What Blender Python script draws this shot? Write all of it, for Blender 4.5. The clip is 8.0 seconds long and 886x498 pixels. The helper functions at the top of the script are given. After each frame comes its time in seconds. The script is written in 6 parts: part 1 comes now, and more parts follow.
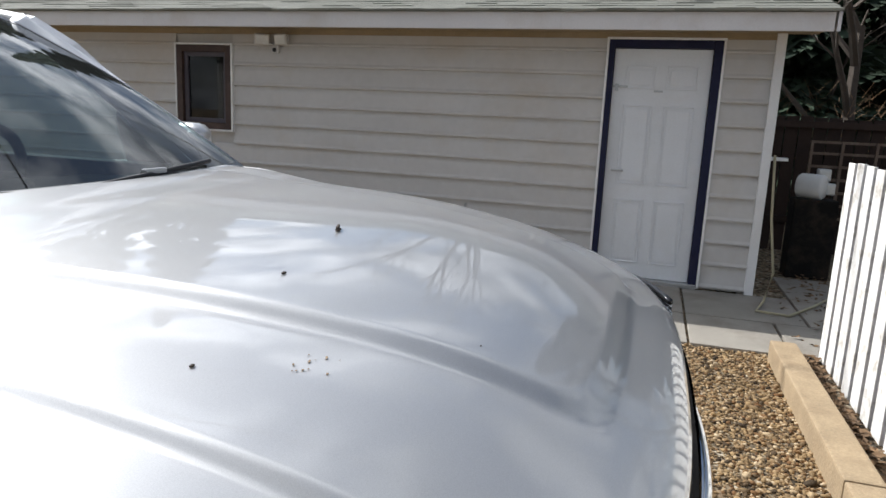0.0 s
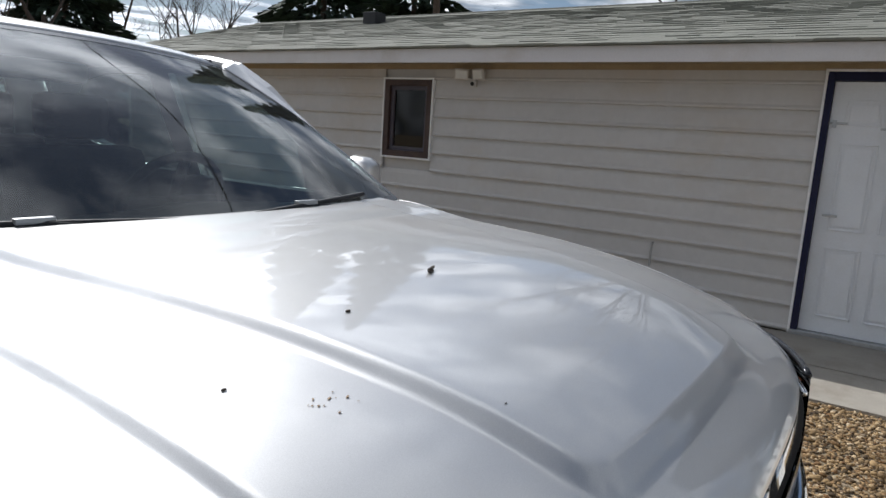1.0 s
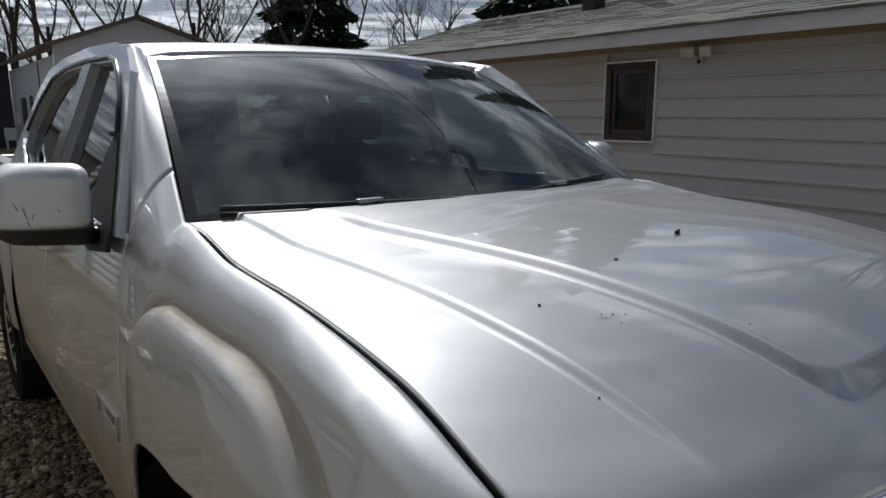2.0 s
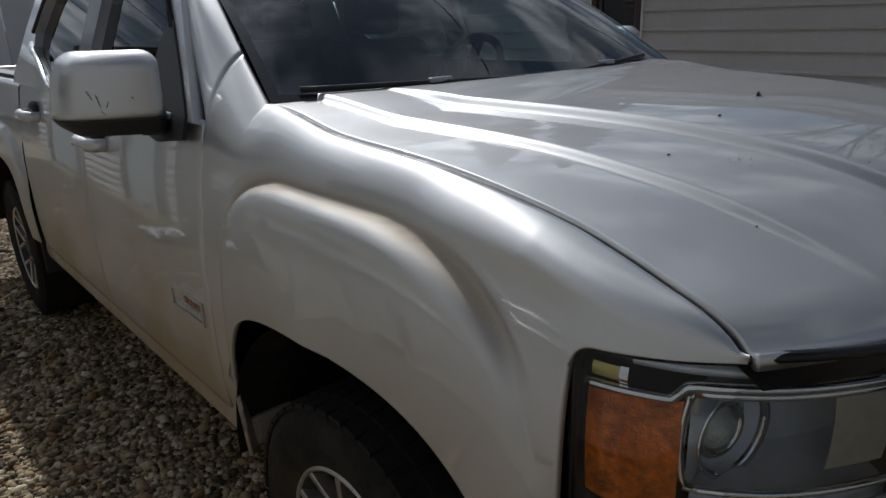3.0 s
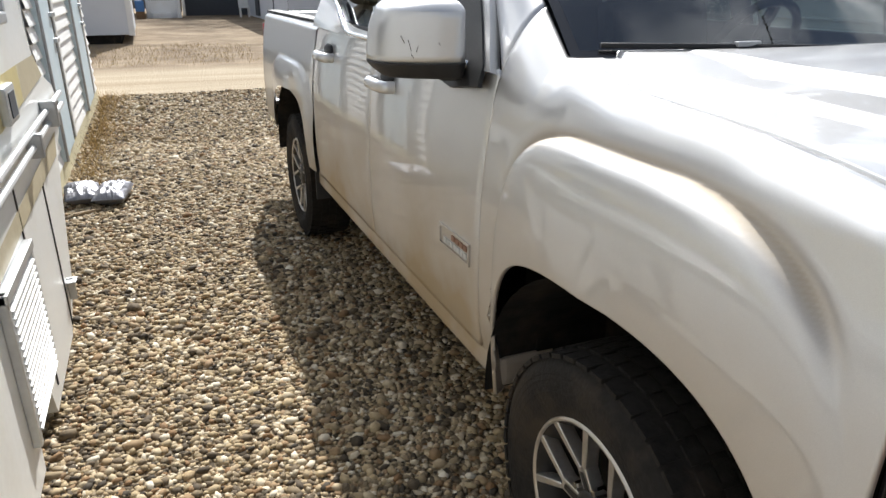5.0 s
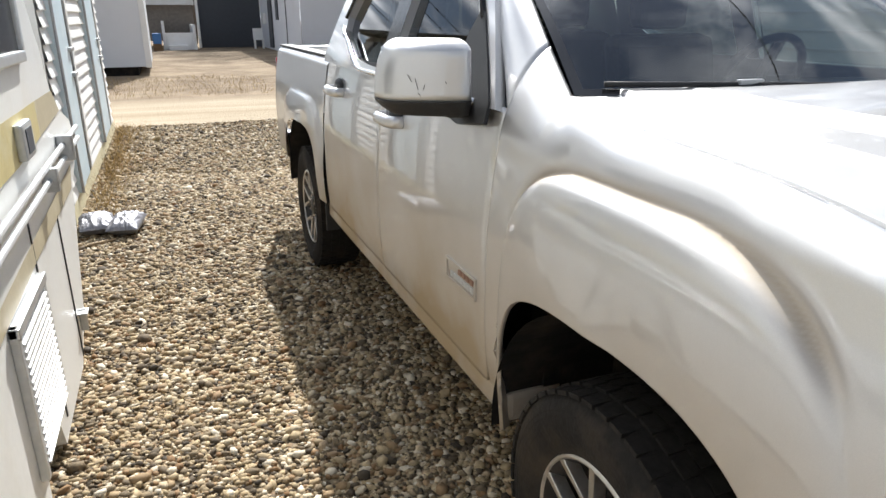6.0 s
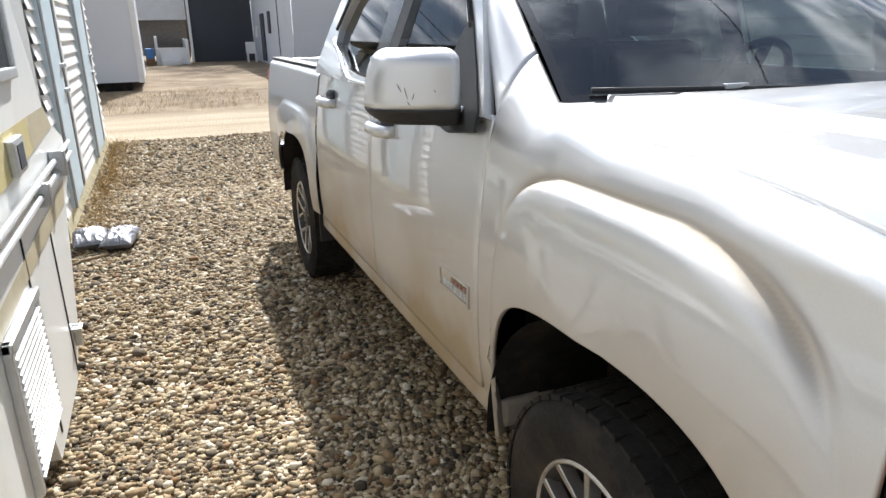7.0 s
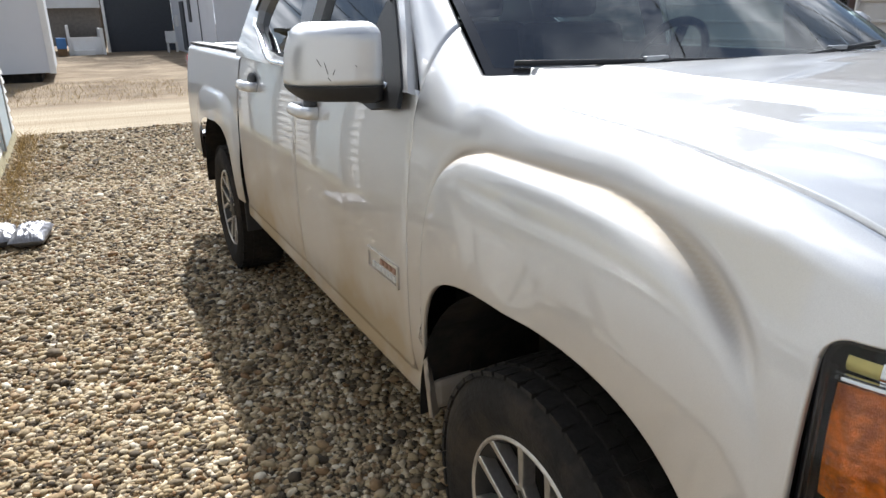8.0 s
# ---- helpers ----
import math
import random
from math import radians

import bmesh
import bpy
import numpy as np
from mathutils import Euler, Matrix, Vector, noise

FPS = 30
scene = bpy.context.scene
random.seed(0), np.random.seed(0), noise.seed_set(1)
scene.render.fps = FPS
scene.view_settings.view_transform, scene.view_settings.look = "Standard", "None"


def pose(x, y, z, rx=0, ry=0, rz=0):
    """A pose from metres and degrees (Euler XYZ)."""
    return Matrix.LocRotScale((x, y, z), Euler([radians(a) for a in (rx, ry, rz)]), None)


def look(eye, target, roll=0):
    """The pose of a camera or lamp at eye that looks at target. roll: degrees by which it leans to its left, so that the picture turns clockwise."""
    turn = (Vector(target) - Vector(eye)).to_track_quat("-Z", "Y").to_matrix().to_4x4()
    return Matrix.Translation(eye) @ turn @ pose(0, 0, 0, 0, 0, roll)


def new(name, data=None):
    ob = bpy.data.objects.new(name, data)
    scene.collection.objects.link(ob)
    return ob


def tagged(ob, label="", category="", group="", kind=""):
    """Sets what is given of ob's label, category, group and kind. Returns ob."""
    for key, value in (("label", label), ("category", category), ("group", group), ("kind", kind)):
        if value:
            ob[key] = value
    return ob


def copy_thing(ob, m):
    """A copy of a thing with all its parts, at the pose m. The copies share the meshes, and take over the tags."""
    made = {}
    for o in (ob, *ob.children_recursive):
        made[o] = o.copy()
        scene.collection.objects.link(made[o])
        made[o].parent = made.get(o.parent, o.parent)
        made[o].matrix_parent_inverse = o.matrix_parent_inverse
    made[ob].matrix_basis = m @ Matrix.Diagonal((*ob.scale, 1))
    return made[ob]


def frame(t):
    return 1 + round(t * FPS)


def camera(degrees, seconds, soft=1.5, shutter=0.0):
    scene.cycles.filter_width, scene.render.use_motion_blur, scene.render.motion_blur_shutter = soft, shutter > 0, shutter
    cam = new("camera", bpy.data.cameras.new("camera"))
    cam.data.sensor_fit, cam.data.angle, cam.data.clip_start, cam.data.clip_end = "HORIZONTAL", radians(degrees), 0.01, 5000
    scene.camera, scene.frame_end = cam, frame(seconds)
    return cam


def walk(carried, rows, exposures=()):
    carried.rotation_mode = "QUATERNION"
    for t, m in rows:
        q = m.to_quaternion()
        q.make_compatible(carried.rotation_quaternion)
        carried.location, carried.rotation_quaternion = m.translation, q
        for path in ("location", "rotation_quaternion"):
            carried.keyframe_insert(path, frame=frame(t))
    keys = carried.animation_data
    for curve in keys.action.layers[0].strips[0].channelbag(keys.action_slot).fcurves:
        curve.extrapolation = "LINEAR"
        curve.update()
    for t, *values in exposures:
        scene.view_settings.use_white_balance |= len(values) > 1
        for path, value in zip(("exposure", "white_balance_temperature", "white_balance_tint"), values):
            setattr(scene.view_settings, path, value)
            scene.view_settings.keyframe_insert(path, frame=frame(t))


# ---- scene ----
cam = camera(66.0, 8.0)
PATH = [
    (0, (-1.009, -0.712, 1.461), (0.871, -0.152, 1.075), 2.6),
    (0.5, (-0.853, -0.829, 1.477), (1.002, -0.186, 1.097), 4.4),
    (1, (-0.949, -0.883, 1.504), (0.693, 0.207, 1.168), 3.7),
    (1.5, (-1.117, -1.003, 1.512), (0.204, 0.462, 1.181), 2.6),
    (1.7, (-1.167, -1.031, 1.514), (0.068, 0.501, 1.155), 1.9),
    (2.8, (-1.439, -0.925, 1.457), (-0.165, 0.527, 0.94), -3.4),
    (3, (-1.482, -0.902, 1.438), (-0.242, 0.534, 0.803), -1.8),
    (3.5, (-1.557, -0.909, 1.446), (-0.464, 0.62, 0.763), -1.6),
    (4, (-1.607, -0.885, 1.421), (-0.722, 0.76, 0.707), -0.2),
    (4.5, (-1.619, -0.844, 1.42), (-0.866, 0.853, 0.677), -0.1),
    (6, (-1.608, -0.853, 1.449), (-0.919, 0.909, 0.802), -0.2),
    (6.5, (-1.6, -0.861, 1.449), (-0.895, 0.9, 0.815), -1.1),
    (7, (-1.601, -0.864, 1.446), (-0.898, 0.902, 0.826), -1.1),
    (7.5, (-1.59, -0.869, 1.442), (-0.846, 0.886, 0.835), -1.5),
    (8, (-1.576, -0.851, 1.407), (-0.705, 0.828, 0.758), -1.0),
]
walk(cam, [(t, look(eye, target, roll)) for t, eye, target, roll in PATH],
     exposures=[(0.0, 0.18, 6050, 10), (0.5, 0.15, 6000, 10), (1.0, -0.1, 6000, 10), (1.5, -0.6, 5950, 10), (2.8, -1.12, 5900, 10), (3.0, -1.12, 5900, 10), (3.5, -0.8, 5950, 10),
                (4.0, -0.3, 6050, 10), (4.5, 0.22, 6150, 10), (6.0, 0.72, 6150, 10), (7.0, 0.75, 6000, 10), (7.5, 0.72, 5950, 10), (8.0, 0.62, 5950, 10)])
# ---------- sky and sun ----------
SUN_DIR = Vector((0.31, 1.08, 1.0)).normalized()
world = bpy.data.worlds.new("sky")
scene.world = world
world.use_nodes = True
wn, wl = world.node_tree.nodes, world.node_tree.links
sky = wn.new("ShaderNodeTexSky")
sky.sky_type = "NISHITA"
sky.sun_disc = False
sky.sun_elevation = math.asin(SUN_DIR.z)
sky.sun_rotation = math.atan2(SUN_DIR.x, SUN_DIR.y)
wc = wn.new("ShaderNodeTexCoord")
wsep = wn.new("ShaderNodeSeparateXYZ")
wl.new(wc.outputs["Generated"], wsep.inputs[0])
wmax = wn.new("ShaderNodeMath"); wmax.operation = "MAXIMUM"; wmax.inputs[1].default_value = 0.08
wl.new(wsep.outputs[2], wmax.inputs[0])
wdiv = wn.new("ShaderNodeVectorMath"); wdiv.operation = "DIVIDE"
wl.new(wc.outputs["Generated"], wdiv.inputs[0])
wl.new(wmax.outputs[0], wdiv.inputs[1])
wnoise = wn.new("ShaderNodeTexNoise")
wnoise.inputs["Scale"].default_value = 1.15
wnoise.inputs["Detail"].default_value = 7
wnoise.inputs["Roughness"].default_value = 0.62
wnoise.inputs["Distortion"].default_value = 0.35
wl.new(wdiv.outputs[0], wnoise.inputs["Vector"])
wramp = wn.new("ShaderNodeValToRGB")
wramp.color_ramp.elements[0].position, wramp.color_ramp.elements[1].position = 0.41, 0.56
wl.new(wnoise.outputs["Fac"], wramp.inputs[0])
wmix = wn.new("ShaderNodeMix"); wmix.data_type = "RGBA"
wl.new(wramp.outputs[0], wmix.inputs[0])
wl.new(sky.outputs[0], wmix.inputs[6])
# the clouds are lit unevenly: grey bellies and bright edges
wthick = wn.new("ShaderNodeTexNoise")
wthick.inputs["Scale"].default_value = 2.3
wthick.inputs["Detail"].default_value = 6
wl.new(wdiv.outputs[0], wthick.inputs["Vector"])
wtone = wn.new("ShaderNodeValToRGB")
wtone.color_ramp.elements[0].position, wtone.color_ramp.elements[0].color = 0.38, (0.22, 0.24, 0.27, 1)
wtone.color_ramp.elements[1].position, wtone.color_ramp.elements[1].color = 0.64, (1.0, 1.0, 1.0, 1)
wl.new(wthick.outputs["Fac"], wtone.inputs[0])
# and they brighten towards the sun that shines through them
wdot = wn.new("ShaderNodeVectorMath"); wdot.operation = "DOT_PRODUCT"; wdot.inputs[1].default_value = SUN_DIR
wl.new(wc.outputs["Generated"], wdot.inputs[0])
wpos = wn.new("ShaderNodeMath"); wpos.operation = "MAXIMUM"; wpos.inputs[1].default_value = 0.0
wl.new(wdot.outputs["Value"], wpos.inputs[0])
wpow = wn.new("ShaderNodeMath"); wpow.operation = "POWER"; wpow.inputs[1].default_value = 4.0
wl.new(wpos.outputs[0], wpow.inputs[0])
wamp = wn.new("ShaderNodeMath"); wamp.operation = "MULTIPLY_ADD"; wamp.inputs[1].default_value = 46.0; wamp.inputs[2].default_value = 9.5
wl.new(wpow.outputs[0], wamp.inputs[0])
wgain = wn.new("ShaderNodeVectorMath"); wgain.operation = "SCALE"
wl.new(wamp.outputs[0], wgain.inputs["Scale"])
wl.new(wtone.outputs[0], wgain.inputs[0])
wl.new(wgain.outputs[0], wmix.inputs[7])
wl.new(wmix.outputs[2], wn["Background"].inputs[0])
wn["Background"].inputs[1].default_value = 0.066

sun_lamp = bpy.data.lights.new("sun", "SUN")
sun_lamp.energy, sun_lamp.angle, sun_lamp.color = 5.0, radians(0.6), (1.0, 0.95, 0.87)
sun = new("sun", sun_lamp)
sun.matrix_world = look(SUN_DIR * 30, (0, 0, 0))


# ---------- materials ----------
def mat(name, color, rough=0.6, metal=0.0, var=0.12, scale=8.0, fine=60.0, bump=0.0, bump_scale=60.0, coat=0.0,
        spec=0.5, stain=None, stain_scale=1.5, stain_amount=0.5, random_amount=0.0, island=False):
    m = bpy.data.materials.new(name)
    m.use_nodes = True
    n, l = m.node_tree.nodes, m.node_tree.links
    b = n["Principled BSDF"]
    tc = n.new("ShaderNodeTexCoord")
    coarse = n.new("ShaderNodeTexNoise"); coarse.inputs["Scale"].default_value = scale; coarse.inputs["Detail"].default_value = 5
    fin = n.new("ShaderNodeTexNoise"); fin.inputs["Scale"].default_value = fine; fin.inputs["Detail"].default_value = 3
    l.new(tc.outputs["Object"], coarse.inputs["Vector"]); l.new(tc.outputs["Object"], fin.inputs["Vector"])
    add = n.new("ShaderNodeMath"); add.operation = "ADD"
    l.new(coarse.outputs["Fac"], add.inputs[0]); l.new(fin.outputs["Fac"], add.inputs[1])
    mr = n.new("ShaderNodeMapRange")
    mr.inputs[1].default_value, mr.inputs[2].default_value = 0.6, 1.4
    mr.inputs[3].default_value, mr.inputs[4].default_value = 1 - var, 1 + var
    l.new(add.outputs[0], mr.inputs[0])
    val = mr.outputs[0]
    if random_amount:
        if island:
            src = n.new("ShaderNodeNewGeometry").outputs["Random Per Island"]
        else:
            src = n.new("ShaderNodeObjectInfo").outputs["Random"]
        rr = n.new("ShaderNodeMapRange"); rr.inputs[3].default_value, rr.inputs[4].default_value = 1 - random_amount, 1 + random_amount
        l.new(src, rr.inputs[0])
        mul = n.new("ShaderNodeMath"); mul.operation = "MULTIPLY"
        l.new(val, mul.inputs[0]); l.new(rr.outputs[0], mul.inputs[1]); val = mul.outputs[0]
    vm = n.new("ShaderNodeVectorMath"); vm.operation = "SCALE"; vm.inputs[0].default_value = color
    l.new(val, vm.inputs["Scale"])
    out = vm.outputs[0]
    if stain:
        sn = n.new("ShaderNodeTexNoise"); sn.inputs["Scale"].default_value = stain_scale; sn.inputs["Detail"].default_value = 8
        sn.inputs["Roughness"].default_value = 0.65
        l.new(tc.outputs["Object"], sn.inputs["Vector"])
        sr = n.new("ShaderNodeMapRange"); sr.inputs[1].default_value, sr.inputs[2].default_value = 0.5, 0.72
        sr.inputs[4].default_value = stain_amount
        l.new(sn.outputs["Fac"], sr.inputs[0])
        mx = n.new("ShaderNodeMix"); mx.data_type = "RGBA"; mx.inputs[7].default_value = (*stain, 1)
        l.new(sr.outputs[0], mx.inputs[0]); l.new(out, mx.inputs[6]); out = mx.outputs[2]
    l.new(out, b.inputs["Base Color"])
    b.inputs["Roughness"].default_value, b.inputs["Metallic"].default_value = rough, metal
    b.inputs["Specular IOR Level"].default_value = spec
    if coat:
        b.inputs["Coat Weight"].default_value, b.inputs["Coat Roughness"].default_value = coat, 0.04
    if bump:
        bn = n.new("ShaderNodeTexNoise"); bn.inputs["Scale"].default_value = bump_scale; bn.inputs["Detail"].default_value = 4
        l.new(tc.outputs["Object"], bn.inputs["Vector"])
        bb = n.new("ShaderNodeBump"); bb.inputs["Strength"].default_value = bump; bb.inputs["Distance"].default_value = 0.01
        l.new(bn.outputs["Fac"], bb.inputs["Height"]); l.new(bb.outputs[0], b.inputs["Normal"])
    return m


def paint_material():
    """Silver metallic paint under clear coat, with road dust on the lower flanks."""
    m = bpy.data.materials.new("silver_paint")
    m.use_nodes = True
    n, l = m.node_tree.nodes, m.node_tree.links
    b = n["Principled BSDF"]
    tc = n.new("ShaderNodeTexCoord")
    flake = n.new("ShaderNodeTexNoise"); flake.inputs["Scale"].default_value = 900; flake.inputs["Detail"].default_value = 2
    soft = n.new("ShaderNodeTexNoise"); soft.inputs["Scale"].default_value = 3.0; soft.inputs["Detail"].default_value = 7
    l.new(tc.outputs["Object"], flake.inputs["Vector"]); l.new(tc.outputs["Object"], soft.inputs["Vector"])
    fr = n.new("ShaderNodeMapRange"); fr.inputs[3].default_value, fr.inputs[4].default_value = 0.58, 0.78
    l.new(flake.outputs["Fac"], fr.inputs[0])
    base = n.new("ShaderNodeCombineColor")
    for i in range(3):
        l.new(fr.outputs[0], base.inputs[i])
    # dust: thrown up by the wheels, thick at the sill and thinning out upwards in uneven drifts
    sep = n.new("ShaderNodeSeparateXYZ"); l.new(tc.outputs["Object"], sep.inputs[0])
    hm = n.new("ShaderNodeMapRange"); hm.inputs[1].default_value, hm.inputs[2].default_value = 1.06, 0.54
    l.new(sep.outputs[2], hm.inputs[0])
    drift = n.new("ShaderNodeTexNoise"); drift.inputs["Scale"].default_value = 2.4; drift.inputs["Detail"].default_value = 8
    l.new(tc.outputs["Object"], drift.inputs["Vector"])
    mul = n.new("ShaderNodeMath"); mul.operation = "MULTIPLY"
    dm = n.new("ShaderNodeMapRange"); dm.inputs[1].default_value, dm.inputs[2].default_value = 0.3, 0.75
    dm.inputs[3].default_value, dm.inputs[4].default_value = 0.35, 1.35
    l.new(drift.outputs["Fac"], dm.inputs[0])
    l.new(hm.outputs[0], mul.inputs[0]); l.new(dm.outputs[0], mul.inputs[1])
    cl = n.new("ShaderNodeMath"); cl.operation = "MINIMUM"; cl.inputs[1].default_value = 0.85
    l.new(mul.outputs[0], cl.inputs[0])
    # thin film of dry dust everywhere
    film = n.new("ShaderNodeMapRange"); film.inputs[1].default_value, film.inputs[2].default_value = 0.35, 0.75
    film.inputs[3].default_value, film.inputs[4].default_value = 0.02, 0.10
    l.new(soft.outputs["Fac"], film.inputs[0])
    at = n.new("ShaderNodeAttribute"); at.attribute_name = "dust"
    ag = n.new("ShaderNodeMath"); ag.operation = "ADD"
    l.new(cl.outputs[0], ag.inputs[0]); l.new(at.outputs["Fac"], ag.inputs[1])
    ad = n.new("ShaderNodeMath"); ad.operation = "ADD"; ad.use_clamp = True
    l.new(ag.outputs[0], ad.inputs[0]); l.new(film.outputs[0], ad.inputs[1])
    mx = n.new("ShaderNodeMix"); mx.data_type = "RGBA"; mx.inputs[7].default_value = (0.34, 0.25, 0.13, 1)
    l.new(ad.outputs[0], mx.inputs[0]); l.new(base.outputs[0], mx.inputs[6]); l.new(mx.outputs[2], b.inputs["Base Color"])
    inv = n.new("ShaderNodeMapRange"); inv.inputs[3].default_value, inv.inputs[4].default_value = 0.9, 0.1
    l.new(ad.outputs[0], inv.inputs[0]); l.new(inv.outputs[0], b.inputs["Metallic"])
    ro = n.new("ShaderNodeMapRange"); ro.inputs[3].default_value, ro.inputs[4].default_value = 0.46, 0.75
    l.new(ad.outputs[0], ro.inputs[0]); l.new(ro.outputs[0], b.inputs["Roughness"])
    co = n.new("ShaderNodeMapRange"); co.inputs[3].default_value, co.inputs[4].default_value = 1.0, 0.1
    l.new(ad.outputs[0], co.inputs[0]); l.new(co.outputs[0], b.inputs["Coat Weight"])
    b.inputs["Coat Roughness"].default_value = 0.03
    b.inputs["Coat IOR"].default_value = 1.9
    return m


def glass_material(name, tint, ior=1.5, dust=0.0):
    m = bpy.data.materials.new(name)
    m.use_nodes = True
    n, l = m.node_tree.nodes, m.node_tree.links
    n.remove(n["Principled BSDF"])
    tr = n.new("ShaderNodeBsdfTransparent"); tr.inputs[0].default_value = (*tint, 1)
    gl = n.new("ShaderNodeBsdfGlossy"); gl.inputs["Roughness"].default_value = 0.02
    fr = n.new("ShaderNodeFresnel"); fr.inputs[0].default_value = ior
    mx = n.new("ShaderNodeMixShader")
    l.new(fr.outputs[0], mx.inputs[0]); l.new(tr.outputs[0], mx.inputs[1]); l.new(gl.outputs[0], mx.inputs[2])
    out = mx.outputs[0]
    if dust:
        # a thin uneven film of dry dust on the outside
        tc = n.new("ShaderNodeTexCoord")
        nz = n.new("ShaderNodeTexNoise"); nz.inputs["Scale"].default_value = 4.0; nz.inputs["Detail"].default_value = 8
        l.new(tc.outputs["Object"], nz.inputs["Vector"])
        am = n.new("ShaderNodeMapRange"); am.inputs[1].default_value, am.inputs[2].default_value = 0.3, 0.7
        am.inputs[3].default_value, am.inputs[4].default_value = dust * 0.6, dust * 1.4
        l.new(nz.outputs["Fac"], am.inputs[0])
        df = n.new("ShaderNodeBsdfDiffuse"); df.inputs[0].default_value = (0.52, 0.54, 0.52, 1)
        md = n.new("ShaderNodeMixShader")
        l.new(am.outputs[0], md.inputs[0]); l.new(out, md.inputs[1]); l.new(df.outputs[0], md.inputs[2]); out = md.outputs[0]
    l.new(out, n["Material Output"].inputs[0])
    return m


def pebble_material(name, tone):
    """Washed river gravel: each stone takes its own grey, tan or rusty tone."""
    m = bpy.data.materials.new(name)
    m.use_nodes = True
    n, l = m.node_tree.nodes, m.node_tree.links
    b = n["Principled BSDF"]
    g = n.new("ShaderNodeNewGeometry")
    r = n.new("ShaderNodeValToRGB")
    cols = [(0.0, (0.05, 0.040, 0.028)), (0.18, (0.13, 0.098, 0.062)), (0.36, (0.30, 0.232, 0.138)), (0.55, (0.44, 0.345, 0.205)),
            (0.68, (0.20, 0.112, 0.050)), (0.82, (0.46, 0.375, 0.245)), (0.93, (0.54, 0.46, 0.33)), (1.0, (0.68, 0.62, 0.50))]
    e = r.color_ramp.elements
    e[0].position, e[0].color = cols[0][0], (*cols[0][1], 1)
    e[1].position, e[1].color = cols[-1][0], (*cols[-1][1], 1)
    for p, c in cols[1:-1]:
        k = e.new(p); k.color = (*c, 1)
    for k in e:
        k.color = (k.color[0] * tone[0], k.color[1] * tone[1], k.color[2] * tone[2], 1)
    l.new(g.outputs["Random Per Island"], r.inputs[0])
    tc = n.new("ShaderNodeTexCoord")
    nz = n.new("ShaderNodeTexNoise"); nz.inputs["Scale"].default_value = 90; nz.inputs["Detail"].default_value = 5
    l.new(tc.outputs["Object"], nz.inputs["Vector"])
    mr = n.new("ShaderNodeMapRange"); mr.inputs[3].default_value, mr.inputs[4].default_value = 0.72, 1.28
    l.new(nz.outputs["Fac"], mr.inputs[0])
    vm = n.new("ShaderNodeVectorMath"); vm.operation = "SCALE"
    l.new(r.outputs[0], vm.inputs[0]); l.new(mr.outputs[0], vm.inputs["Scale"]); l.new(vm.outputs[0], b.inputs["Base Color"])
    b.inputs["Roughness"].default_value = 0.8
    b.inputs["Specular IOR Level"].default_value = 0.3
    return m


